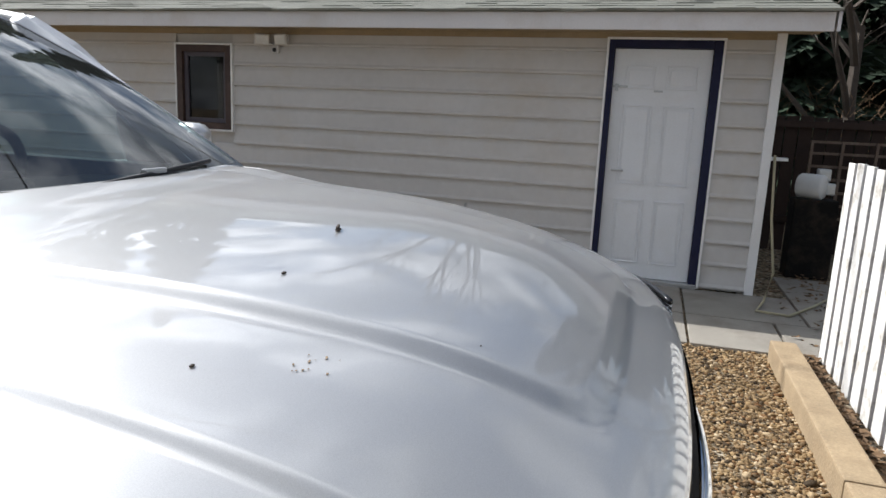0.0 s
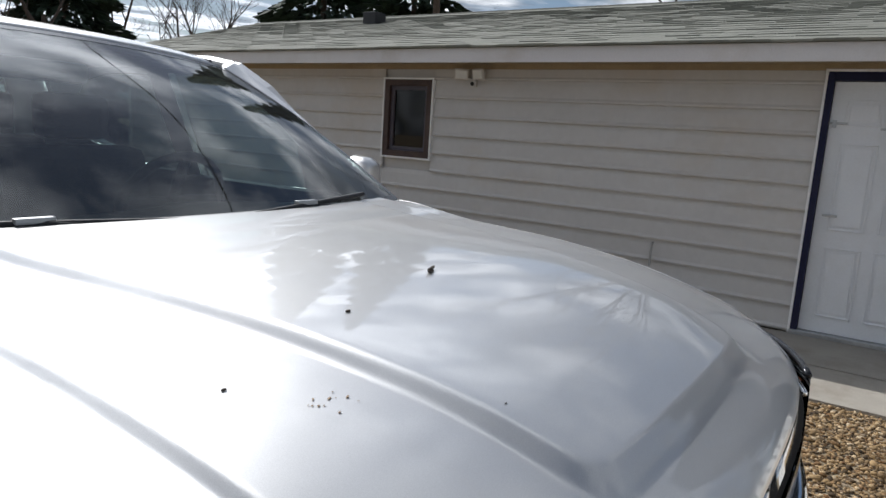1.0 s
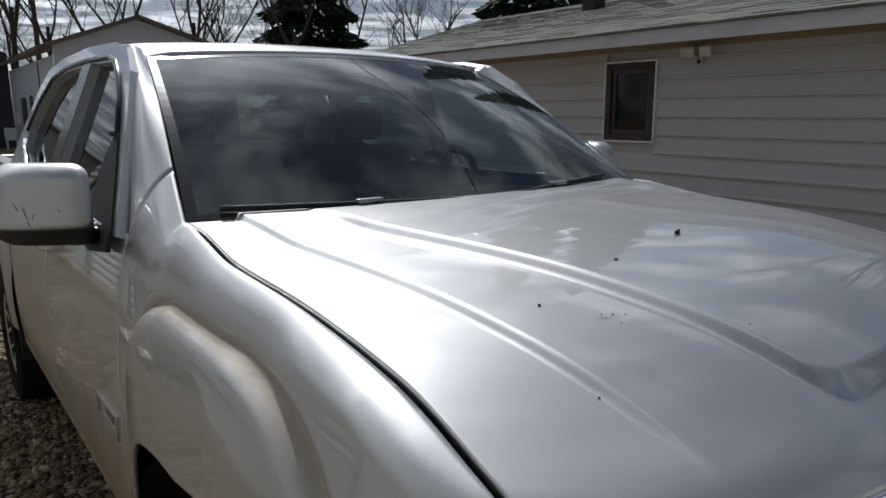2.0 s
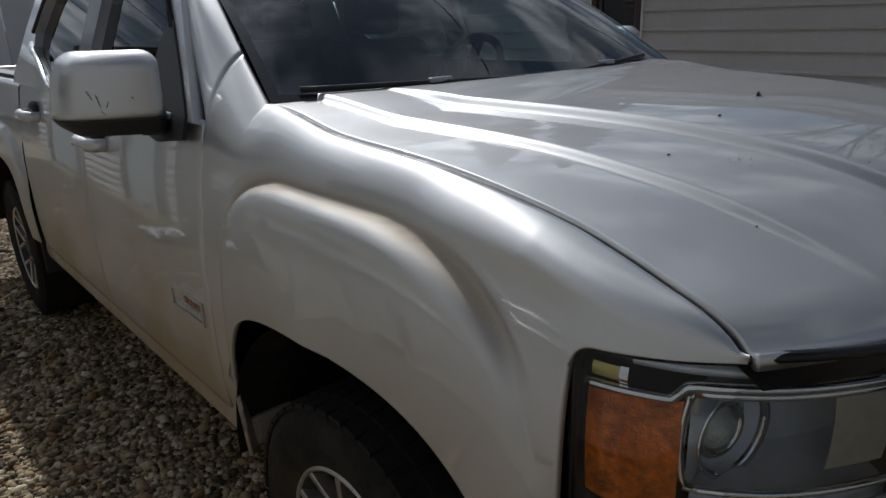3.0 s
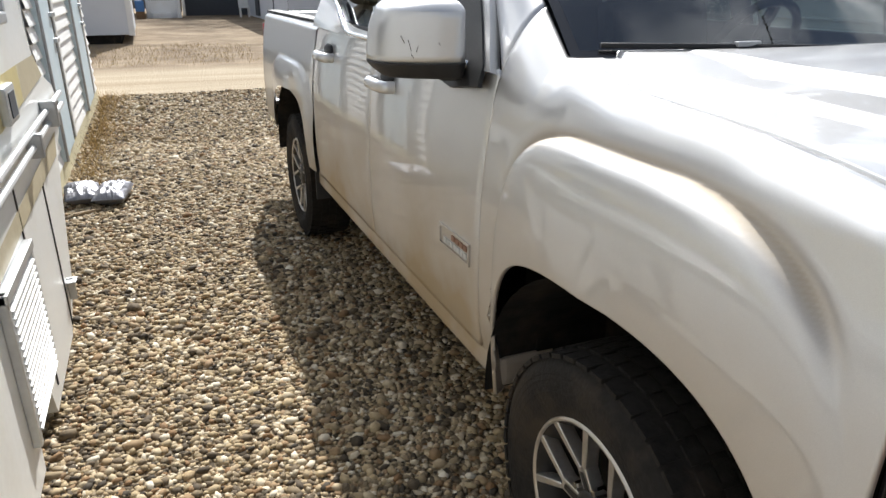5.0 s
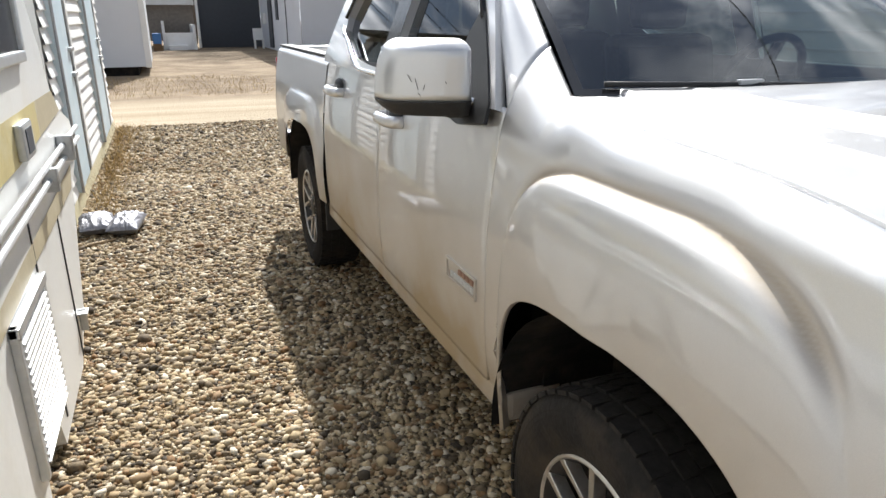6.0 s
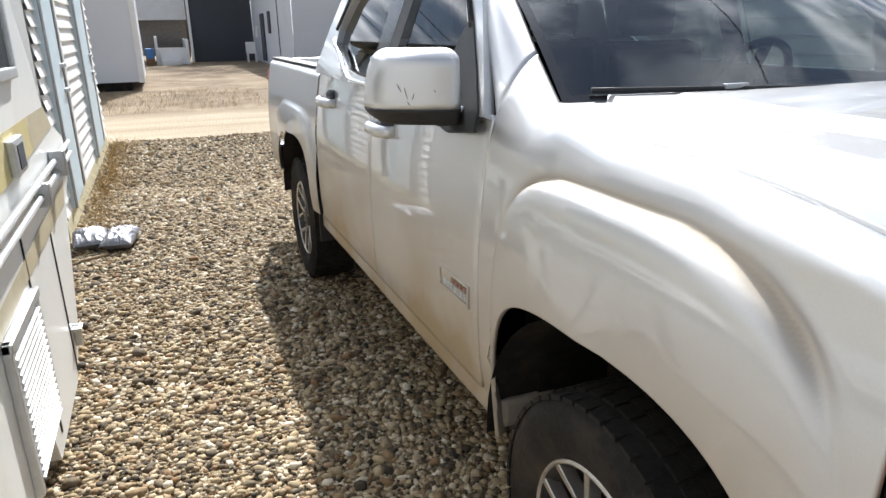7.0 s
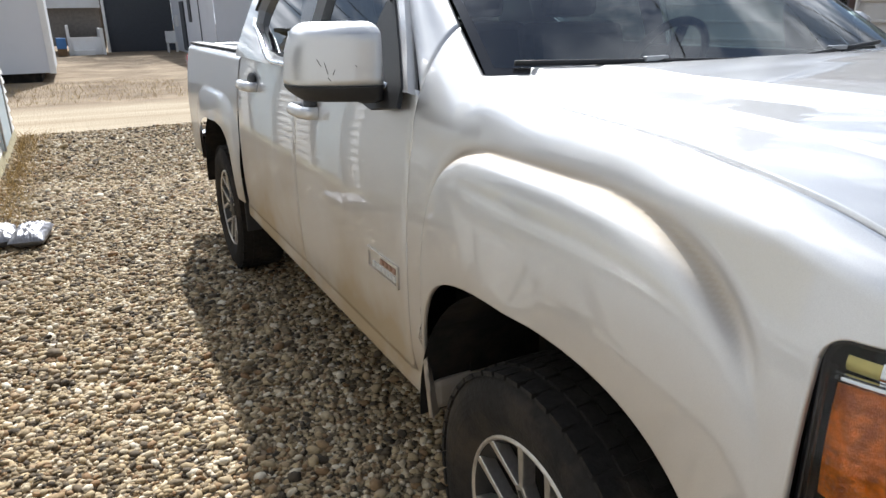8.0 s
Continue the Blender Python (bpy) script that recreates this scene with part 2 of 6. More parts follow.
def ground_material():
    """One sheet: fine gravel on the drive, pale sand on the alley, brown dirt and dry grass beyond."""
    m = bpy.data.materials.new("ground")
    m.use_nodes = True
    n, l = m.node_tree.nodes, m.node_tree.links
    b = n["Principled BSDF"]
    tc = n.new("ShaderNodeTexCoord")
    vo = n.new("ShaderNodeTexVoronoi"); vo.inputs["Scale"].default_value = 34
    l.new(tc.outputs["Object"], vo.inputs["Vector"])
    hs = n.new("ShaderNodeSeparateColor"); l.new(vo.outputs["Color"], hs.inputs[0])
    r = n.new("ShaderNodeValToRGB")
    e = r.color_ramp.elements
    e[0].position, e[0].color = 0.0, (0.045, 0.035, 0.024, 1)
    e[1].position, e[1].color = 1.0, (0.48, 0.42, 0.32, 1)
    for p, c in ((0.35, (0.18, 0.142, 0.095)), (0.6, (0.31, 0.25, 0.165)), (0.8, (0.21, 0.142, 0.085))):
        k = e.new(p); k.color = (*c, 1)
    l.new(hs.outputs[0], r.inputs[0])
    big = n.new("ShaderNodeTexNoise"); big.inputs["Scale"].default_value = 0.7; big.inputs["Detail"].default_value = 9
    big.inputs["Roughness"].default_value = 0.7
    l.new(tc.outputs["Object"], big.inputs["Vector"])
    dirt = n.new("ShaderNodeValToRGB")
    d = dirt.color_ramp.elements
    d[0].position, d[0].color = 0.3, (0.14, 0.10, 0.065, 1)
    d[1].position, d[1].color = 0.75, (0.40, 0.32, 0.22, 1)
    k = d.new(0.52); k.color = (0.26, 0.20, 0.135, 1)
    l.new(big.outputs["Fac"], dirt.inputs[0])
    sand = n.new("ShaderNodeValToRGB")
    q = sand.color_ramp.elements
    q[0].position, q[0].color = 0.3, (0.33, 0.265, 0.18, 1)
    q[1].position, q[1].color = 0.7, (0.46, 0.385, 0.28, 1)
    streak = n.new("ShaderNodeTexNoise"); streak.inputs["Scale"].default_value = 1.0; streak.inputs["Detail"].default_value = 7
    mp = n.new("ShaderNodeMapping"); mp.inputs["Scale"].default_value = (0.25, 2.2, 1)
    l.new(tc.outputs["Object"], mp.inputs[0]); l.new(mp.outputs[0], streak.inputs["Vector"]); l.new(streak.outputs["Fac"], sand.inputs[0])
    sep = n.new("ShaderNodeSeparateXYZ"); l.new(tc.outputs["Object"], sep.inputs[0])
    wob = n.new("ShaderNodeMath"); wob.operation = "MULTIPLY_ADD"; wob.inputs[1].default_value = 1.6
    l.new(big.outputs["Fac"], wob.inputs[0]); l.new(sep.outputs[1], wob.inputs[2])
    f1 = n.new("ShaderNodeMapRange"); f1.inputs[1].default_value, f1.inputs[2].default_value = 9.7, 10.4
    f2 = n.new("ShaderNodeMapRange"); f2.inputs[1].default_value, f2.inputs[2].default_value = 13.0, 14.0
    l.new(wob.outputs[0], f1.inputs[0]); l.new(wob.outputs[0], f2.inputs[0])
    m1 = n.new("ShaderNodeMix"); m1.data_type = "RGBA"
    m2 = n.new("ShaderNodeMix"); m2.data_type = "RGBA"
    l.new(f1.outputs[0], m1.inputs[0]); l.new(r.outputs[0], m1.inputs[6]); l.new(sand.outputs[0], m1.inputs[7])
    l.new(f2.outputs[0], m2.inputs[0]); l.new(m1.outputs[2], m2.inputs[6]); l.new(dirt.outputs[0], m2.inputs[7])
    l.new(m2.outputs[2], b.inputs["Base Color"])
    b.inputs["Roughness"].default_value = 0.95
    b.inputs["Specular IOR Level"].default_value = 0.15
    bp = n.new("ShaderNodeBump"); bp.inputs["Strength"].default_value = 0.8; bp.inputs["Distance"].default_value = 0.02
    l.new(vo.outputs["Distance"], bp.inputs["Height"]); bp.invert = True
    l.new(bp.outputs[0], b.inputs["Normal"])
    return m


PAINT = paint_material()
STONES = pebble_material("gravel_stones", (1.0, 1.0, 1.0))
BROWNSTONES = pebble_material("brown_gravel_stones", (0.74, 0.64, 0.52))
GROUND = ground_material()
GLASS = glass_material("windshield_glass", (0.46, 0.60, 0.58), 2.0, 0.036)
TINTED = glass_material("tinted_side_glass", (0.16, 0.18, 0.18), 1.5)
CLEAR = glass_material("clear_lens", (0.92, 0.94, 0.95), 1.45)
PANE = glass_material("house_window_glass", (0.55, 0.58, 0.58), 1.5)
BLACK = mat("black_plastic", (0.018, 0.018, 0.019), 0.55, var=0.25, bump=0.15, bump_scale=300)
GLOSSBLACK = mat("gloss_black_trim", (0.012, 0.012, 0.014), 0.18, var=0.15)
RUBBER = mat("tyre_rubber", (0.022, 0.020, 0.018), 0.9, var=0.35, scale=5, spec=0.2, stain=(0.10, 0.075, 0.05), stain_scale=4, stain_amount=0.5, bump=0.3, bump_scale=120)
ALLOY = mat("machined_alloy", (0.62, 0.60, 0.57), 0.32, 0.85, var=0.15, stain=(0.25, 0.19, 0.13), stain_scale=9, stain_amount=0.45)
DARKALLOY = mat("grey_alloy", (0.030, 0.028, 0.026), 0.5, 0.3, var=0.2, stain=(0.07, 0.052, 0.036), stain_scale=8)
CHROME = mat("chrome", (0.82, 0.83, 0.84), 0.08, 1.0, var=0.03)
AMBER = mat("amber_reflector", (0.78, 0.20, 0.008), 0.3, 0.0, var=0.6, scale=26, fine=80, coat=0.4, stain=(0.22, 0.03, 0.002), stain_scale=22, stain_amount=0.75, bump=0.8, bump_scale=60)
MARKER = mat("marker_yellow", (0.74, 0.62, 0.20), 0.2, 0.3, var=0.2, scale=40, fine=150)
BEIGE = mat("lamp_frosted_plastic", (0.50, 0.46, 0.38), 0.3, 0.1, var=0.15, scale=20)
LENS = mat("projector_glass", (0.52, 0.56, 0.54), 0.1, 0.3, bump=0.5, bump_scale=150)
LAMPGREY = mat("lamp_housing", (0.80, 0.83, 0.88), 0.25, 0.35, var=0.1)
TRIMGREY = mat("interior_trim", (0.035, 0.036, 0.038), 0.75, var=0.2, bump=0.15, bump_scale=200)
SEAT = mat("seat_cloth", (0.045, 0.045, 0.048), 0.9, var=0.2, bump=0.2, bump_scale=250)
LINER = mat("headliner", (0.25, 0.25, 0.25), 0.9)
UNDER = mat("underbody", (0.013, 0.012, 0.011), 0.9, var=0.4, spec=0.2, stain=(0.07, 0.05, 0.034), stain_scale=4, stain_amount=0.5)
SIDING = mat("cream_vinyl_siding", (0.555, 0.54, 0.52), 0.5, var=0.06, scale=1.3, fine=14, stain=(0.48, 0.38, 0.25), stain_scale=0.8, stain_amount=0.35, random_amount=0.03)
WHITESIDING = mat("white_lap_siding", (0.82, 0.82, 0.80), 0.55, var=0.05, scale=2, stain=(0.6, 0.55, 0.45), stain_scale=1.1, stain_amount=0.3, random_amount=0.03)
WHITEPAINT = mat("white_paint", (0.80, 0.80, 0.79), 0.5, var=0.05, scale=3, stain=(0.55, 0.5, 0.42), stain_scale=2.0, stain_amount=0.3)
FASCIA = mat("white_fascia_metal", (0.68, 0.66, 0.66), 0.5, var=0.06, scale=2, stain=(0.45, 0.38, 0.3), stain_scale=1.4, stain_amount=0.4)
SOFFIT = mat("brown_soffit", (0.34, 0.26, 0.16), 0.7, var=0.15)
DOORWHITE = mat("white_steel_door", (0.74, 0.76, 0.79), 0.45, var=0.04, scale=2, stain=(0.6, 0.6, 0.58), stain_scale=2.5, stain_amount=0.3)
NAVY = mat("navy_door_trim", (0.014, 0.016, 0.045), 0.6, var=0.2, spec=0.2, stain=(0.06, 0.05, 0.07), stain_scale=5, stain_amount=0.2)
DARKFRAME = mat("dark_brown_frame", (0.055, 0.032, 0.026), 0.6, var=0.3, scale=10, stain=(0.12, 0.08, 0.06), stain_scale=7, stain_amount=0.5)
SASHGREY = mat("grey_violet_sash", (0.085, 0.075, 0.09), 0.6, var=0.2, scale=8)
BROWNFRAME = mat("weathered_brown_wood", (0.16, 0.115, 0.085), 0.7, var=0.3, scale=10, stain=(0.3, 0.25, 0.2), stain_scale=6, stain_amount=0.5, bump=0.3, bump_scale=80)
SHINGLE = mat("grey_green_shingle", (0.235, 0.235, 0.20), 0.95, var=0.2, scale=3, fine=180, stain=(0.12, 0.12, 0.10), stain_scale=1.5, stain_amount=0.4, bump=0.5, bump_scale=220, random_amount=0.28, island=True)
SHINGLEPIECE = mat("grey_green_shingle_tab", (0.235, 0.235, 0.20), 0.95, var=0.2, scale=3, fine=180, stain=(0.12, 0.12, 0.10), stain_scale=1.5, stain_amount=0.4, bump=0.5, bump_scale=220, random_amount=0.28)
CONCRETE = mat("concrete_slab", (0.30, 0.275, 0.235), 0.9, var=0.15, scale=4, fine=120, stain=(0.17, 0.14, 0.11), stain_scale=2.2, stain_amount=0.6, bump=0.35, bump_scale=160, random_amount=0.08)
TIMBER = mat("landscape_timber", (0.36, 0.27, 0.165), 0.85, var=0.25, scale=6, fine=90, stain=(0.24, 0.17, 0.10), stain_scale=5, stain_amount=0.6, bump=0.5, bump_scale=50)
PEELING = mat("peeling_white_boards", (0.76, 0.75, 0.72), 0.75, var=0.06, scale=8, stain=(0.30, 0.26, 0.20), stain_scale=9, stain_amount=0.85, bump=0.35, bump_scale=60, random_amount=0.05)
DARKWOOD = mat("dark_brown_fence", (0.034, 0.020, 0.015), 0.85, var=0.35, scale=6, bump=0.4, bump_scale=60, random_amount=0.2)
BARK = mat("bare_bark", (0.085, 0.068, 0.054), 0.9, var=0.3, scale=4, bump=0.5, bump_scale=25)
NEEDLE = mat("spruce_needles", (0.030, 0.052, 0.028), 0.85, var=0.4, scale=1.5, fine=12, random_amount=0.35, island=True)
LITTER = mat("dead_leaves", (0.17, 0.105, 0.055), 0.9, var=0.35, random_amount=0.5, island=True)
CAMPER = mat("camper_aluminium_white", (0.84, 0.84, 0.81), 0.35, var=0.04, scale=2, stain=(0.62, 0.57, 0.45), stain_scale=3, stain_amount=0.25)
YELLOW = mat("camper_yellow_stripe", (0.62, 0.52, 0.24), 0.5, var=0.1, scale=6, stain=(0.7, 0.66, 0.5), stain_scale=5, stain_amount=0.6)
TAN = mat("camper_tan_stripe", (0.52, 0.45, 0.30), 0.5, var=0.1, scale=6, stain=(0.66, 0.6, 0.46), stain_scale=5)
RAILGREY = mat("aluminium_rail", (0.60, 0.62, 0.63), 0.35, 0.6, var=0.1)
PALEBLUE = mat("pale_blue_trim", (0.55, 0.66, 0.72), 0.5, var=0.06, stain=(0.7, 0.74, 0.76), stain_scale=4)
FOIL = mat("silver_foil_wrap", (0.24, 0.24, 0.26), 0.46, 0.6, var=0.12, bump=0.35, bump_scale=40)
GREYBLUE = mat("far_white_wall", (0.66, 0.68, 0.72), 0.6, var=0.04, scale=1.0, stain=(0.5, 0.5, 0.5), stain_scale=0.6, stain_amount=0.3)
CHARCOAL = mat("charcoal_wall", (0.055, 0.06, 0.07), 0.7, var=0.12)
PLASTICWHITE = mat("white_plastic", (0.75, 0.75, 0.73), 0.45, var=0.05)
BLUEPLASTIC = mat("blue_plastic", (0.05, 0.17, 0.42), 0.45, var=0.1)
GALV = mat("galvanised_steel", (0.45, 0.46, 0.47), 0.4, 0.8, var=0.15)
WIRE = mat("black_cable", (0.015, 0.015, 0.015), 0.6)
ROPE = mat("yellowed_cable", (0.42, 0.37, 0.24), 0.7)
REDWHITE = mat("badge_bars", (0.26, 0.14, 0.09), 0.5)
POLEWOOD = mat("pole_wood", (0.10, 0.075, 0.055), 0.9, var=0.3, bump=0.4, bump_scale=40)


# ---------- builders ----------
def mesh_object(name, bm, material, parent=None, smooth=False, label="", matrix=None):
    me = bpy.data.meshes.new(name)
    bm.to_mesh(me)
    bm.free()
    for m in (material if isinstance(material, (list, tuple)) else [material]):
        me.materials.append(m)
    if smooth:
        me.polygons.foreach_set("use_smooth", [True] * len(me.polygons))
    ob = new(name, me)
    if parent is not None:
        ob.parent = parent
    if matrix is not None:
        ob.matrix_basis = matrix
    if label:
        ob["label"] = label
    return ob


def part(name, bm, material, parent, label="", smooth=False):
    return mesh_object(name, bm, material, parent, smooth, label)


def arrays_object(name, verts, faces, material, parent=None, smooth=False, label=""):
    me = bpy.data.meshes.new(name)
    me.from_pydata([tuple(map(float, v)) for v in verts], [], [tuple(map(int, f)) for f in faces])
    me.materials.append(material)
    if smooth:
        me.polygons.foreach_set("use_smooth", [True] * len(me.polygons))
    ob = new(name, me)
    if parent is not None:
        ob.parent = parent
    if label:
        ob["label"] = label
    return ob


def thing(name, label, category, group="", at=(0, 0, 0)):
    e = new(name)
    e.location = at
    e.empty_display_size = 0.1
    return tagged(e, label, category, group)


def boxes(dims, bevel=0.0, bm=None):
    """One bmesh holding boxes (x0, x1, y0, y1, z0, z1)."""
    bm = bm or bmesh.new()
    for x0, x1, y0, y1, z0, z1 in dims:
        m = Matrix.Translation(((x0 + x1) / 2, (y0 + y1) / 2, (z0 + z1) / 2)) @ Matrix.Diagonal((x1 - x0, y1 - y0, z1 - z0, 1))
        r = bmesh.ops.create_cube(bm, size=1, matrix=m)
        if bevel:
            es = list({e for v in r["verts"] for e in v.link_edges})
            bmesh.ops.bevel(bm, geom=es, offset=bevel, segments=2, profile=0.6, affect="EDGES")
    return bm


def tube(bm, pts, radius, sides=8, r_end=None, cap=True):
    """A round bar through the points."""
    pts = [Vector(p) for p in pts]
    rings = []
    for i, p in enumerate(pts):
        a = pts[max(i - 1, 0)]
        b = pts[min(i + 1, len(pts) - 1)]
        d = (b - a).normalized()
        u = d.cross(Vector((0, 0, 1)) if abs(d.z) < 0.9 else Vector((1, 0, 0))).normalized()
        w = d.cross(u)
        k = i / max(len(pts) - 1, 1)
        r = radius if r_end is None else radius + (r_end - radius) * k
        rings.append([bm.verts.new(p + (u * math.cos(2 * math.pi * j / sides) + w * math.sin(2 * math.pi * j / sides)) * r) for j in range(sides)])
    for a, b in zip(rings, rings[1:]):
        for j in range(sides):
            bm.faces.new((a[j], a[(j + 1) % sides], b[(j + 1) % sides], b[j]))
    if cap:
        bm.faces.new(rings[0][::-1])
        bm.faces.new(rings[-1])
    return bm


def grid(fn, us, vs, bm=None, flip=False):
    """A sheet of quads fn(u, v) over the given parameters."""
    bm = bm or bmesh.new()
    rows = [[bm.verts.new(fn(u, v)) for v in vs] for u in us]
    for i in range(len(us) - 1):
        for j in range(len(vs) - 1):
            q = (rows[i][j], rows[i + 1][j], rows[i + 1][j + 1], rows[i][j + 1])
            bm.faces.new(q[::-1] if flip else q)
    return bm


def solid(ob, thickness, offset=-1.0):
    md = ob.modifiers.new("thickness", "SOLIDIFY")
    md.thickness, md.offset = thickness, offset
    return ob


def lin(a, b, n):
    return [a + (b - a) * i / (n - 1) for i in range(n)]


def smooth01(x):
    x = min(max(x, 0.0), 1.0)
    return x * x * (3 - 2 * x)


def lathe(profile, segments, bm=None, axis="x"):
    """Turns a profile of (along, radius) about the axis."""
    bm = bm or bmesh.new()
    rings = []
    for k in range(segments):
        c, s = math.cos(2 * math.pi * k / segments), math.sin(2 * math.pi * k / segments)
        rings.append([bm.verts.new((a, r * c, r * s)) for a, r in profile])
    for k in range(segments):
        p, q = rings[k], rings[(k + 1) % segments]
        for j in range(len(profile) - 1):
            bm.faces.new((p[j], p[j + 1], q[j + 1], q[j]))
    return bm


def outline_sheet(loops, place):
    """A flat sheet bounded by the first loop, with the others as holes; place maps (a, b) into space."""
    bm = bmesh.new()
    es = []
    for lp in loops:
        vs = [bm.verts.new((a, b, 0)) for a, b in lp]
        for i in range(len(vs)):
            es.append(bm.edges.new((vs[i], vs[(i + 1) % len(vs)])))
    bmesh.ops.triangle_fill(bm, use_beauty=True, use_dissolve=False, edges=es)
    for v in bm.verts:
        v.co = Vector(place(v.co.x, v.co.y))
    return bm


# ---------- the pickup truck (nose towards -y) ----------
CX = 0.035
DRIVE_Z = -0.045  # the drive lies a little below the slabs
FRONT_AXLE, REAR_AXLE, HUB_Z, TYRE_R = 0.08, 3.27, 0.375 + DRIVE_Z, 0.378


def pchip(xs, ys):
    """A smooth curve through the points that doesn't overshoot."""
    h = [xs[i + 1] - xs[i] for i in range(len(xs) - 1)]
    d = [(ys[i + 1] - ys[i]) / h[i] for i in range(len(h))]
    m = [d[0]] + [0 if d[i - 1] * d[i] <= 0 else 2 * d[i - 1] * d[i] / (d[i - 1] + d[i]) for i in range(1, len(h))] + [d[-1]]

    def f(x):
        x = min(max(x, xs[0]), xs[-1])
        i = 0
        while i < len(h) - 1 and x > xs[i + 1]:
            i += 1
        t = (x - xs[i]) / h[i]
        return ((1 + 2 * t) * (1 - t) ** 2 * ys[i] + t * (1 - t) ** 2 * h[i] * m[i]
                + t * t * (3 - 2 * t) * ys[i + 1] + t * t * (t - 1) * h[i] * m[i + 1])
    return f


def plan(y):
    """How far the flanks draw in towards the nose."""
    u = min(max((-0.36 - y) / 0.50, 0.0), 0.999)
    return (1 - u ** 2.6) ** (1 / 2.6)


# a tight ledge at the groove, then a flat panel leaning out to the lip
flare_rise = pchip([-1, 0, 0.012, 0.030, 0.055, 0.12, 0.22, 0.36, 1], [0, 0, 0.20, 0.44, 0.56, 0.70, 0.87, 1, 1])


def flare_reach(y, z, cy, a, top):
    """0 at the hub, 1 on the groove; the front end is longer and rounder than the rear."""
    if y < cy:
        a *= 1.12
    p = 3.6 if y < cy else 5.0
    return (abs((y - cy) / a) ** p + (max(0.0, z - 0.40) / (top - 0.40)) ** p) ** (1 / p)


def flare(y, z, cy, a, top):
    d = flare_reach(y, z, cy, a, top)
    soft = 0.25 + 0.75 * smooth01((z - 0.80) / 0.25) if y < cy else 1.0
    return 0.050 * flare_rise((1 - d) * soft)


def side_off(y, z):
    """Half width of the body at y along and z up."""
    o = 0.932 - 0.25 * max(0.0, z - 0.80) ** 2 - 0.25 * max(0.0, 0.72 - z) ** 2
    if y < 0.665:
        # the squared-off flare stands out from the flank below a narrow groove
        top = 1.145 - 0.020 * smooth01((0.10 - y) / 0.40)
        o -= 0.010 * smooth01((z - 0.94) / 0.20) * smooth01((0.66 - y) / 0.36)
        o -= 0.009 * math.exp(-((flare_reach(y, z, 0.10, 0.475, top) - 1.008) / 0.018) ** 2) * smooth01((z - 0.95) / 0.10)
        o += (0.962 - o) * flare(y, z, 0.10, 0.475, top) / 0.050
    o += 0.9 * flare(y, z, REAR_AXLE, 0.58, 1.03) if y > 2.66 else 0
    return o * plan(y)


def arch(y, cy, rear):
    """Height of the wheel opening's edge."""
    a, b = 0.475, 0.465
    u = min(abs(y - cy) / a, 1.0)
    n = 4.0 if (y > cy) == rear else 2.6
    return 0.40 + b * (1 - u ** n) ** (1 / n)


def arch_columns(cy, rear, count):
    """Values of y that follow the opening's edge evenly."""
    ys = []
    for k in range(count + 1):
        th = math.pi * k / count
        c = math.cos(th)
        n = 4.0 if (c > 0) == rear else 2.6
        ys.append(cy + 0.475 * math.copysign(abs(c) ** (2 / n), c))
    return ys[::-1]


def side_x(s, off):
    return CX - s * off


truck = thing("pickup_truck", "dusty silver four-door pickup truck parked on gravel", "pickup truck", at=(0, 0, 0))

# hood
hood_rise = pchip([0, 0.015, 0.05, 0.09, 0.19, 0.34, 0.57, 0.79, 1.35], [1.083, 1.100, 1.124, 1.144, 1.188, 1.226, 1.256, 1.268, 1.284])


def hood_front(off):
    return -0.795 + 0.185 * (abs(off) / 0.83) ** 3


def hood_edge(y):
    return 0.797 + 0.016 * smooth01((0.42 - y) / 0.30) + 0.014 * smooth01((-0.35 - y) / 0.25)


def hood_z(off, y):
    s = y - hood_front(off)
    z = hood_rise(s) - 0.020 * smooth01(s / 0.2) - 0.014 * off * off * smooth01(s / 0.35) * (1 - 0.75 * smooth01((y - 0.05) / 0.42))
    z += 0.020 * smooth01((y - 0.18) / 0.28)
    ridge = 0.434 + 0.17 * (y + 0.17)
    a, b = ridge - abs(off), s - 0.105
    k = 0.05
    h = min(max(0.5 + 0.5 * (b - a) / k, 0), 1)
    m = b * (1 - h) + a * h - k * h * (1 - h)
    z += 0.018 * smooth01(m / 0.026 + 0.5) * smooth01((0.48 - y) / 0.25)
    outer = 0.662 + 0.07 * y
    z += 0.012 * smooth01((outer - abs(off)) / 0.020 + 0.5) * smooth01(s / 0.25)
    return z


def hood_point(u, v):
    y = hood_front(0.81 * u) + 0.0
    rear = 0.375 + 0.15 * u * u
    y = y + (rear - y) * v
    off = u * hood_edge(y)
    return (CX + off, y, hood_z(off, y))


vcols = [0.0, 0.004, 0.01, 0.02, 0.032, 0.048, 0.066, 0.085] + lin(0.1, 1.0, 110)
hood = part("hood", grid(hood_point, lin(-1, 1, 480), vcols), PAINT, truck, smooth=True)
solid(hood, 0.02)
# dark seam channel under the hood's edges
part("hood_seam", grid(lambda u, v: (hood_point(u, v)[0] * 1.012 - 0.0004, hood_point(u, v)[1] - 0.012 * (1 - v), hood_point(u, v)[2] - 0.035), lin(-1, 1, 30), lin(0, 0.86, 40)), UNDER, truck)


# fenders
lamp_brow = pchip([-1.0, -0.657, -0.611, -0.524, -0.45, 0], [1.082, 1.080, 1.075, 1.066, 1.060, 1.058])


def lamp_edge(y):
    """Lower edge of the fender over the headlamp, with a rounded corner."""
    r = 0.032
    d = min(max(-0.43 - y, 0.0), r)
    return lamp_brow(y) - r + math.sqrt(max(r * r - (r - d) ** 2, 0.0))


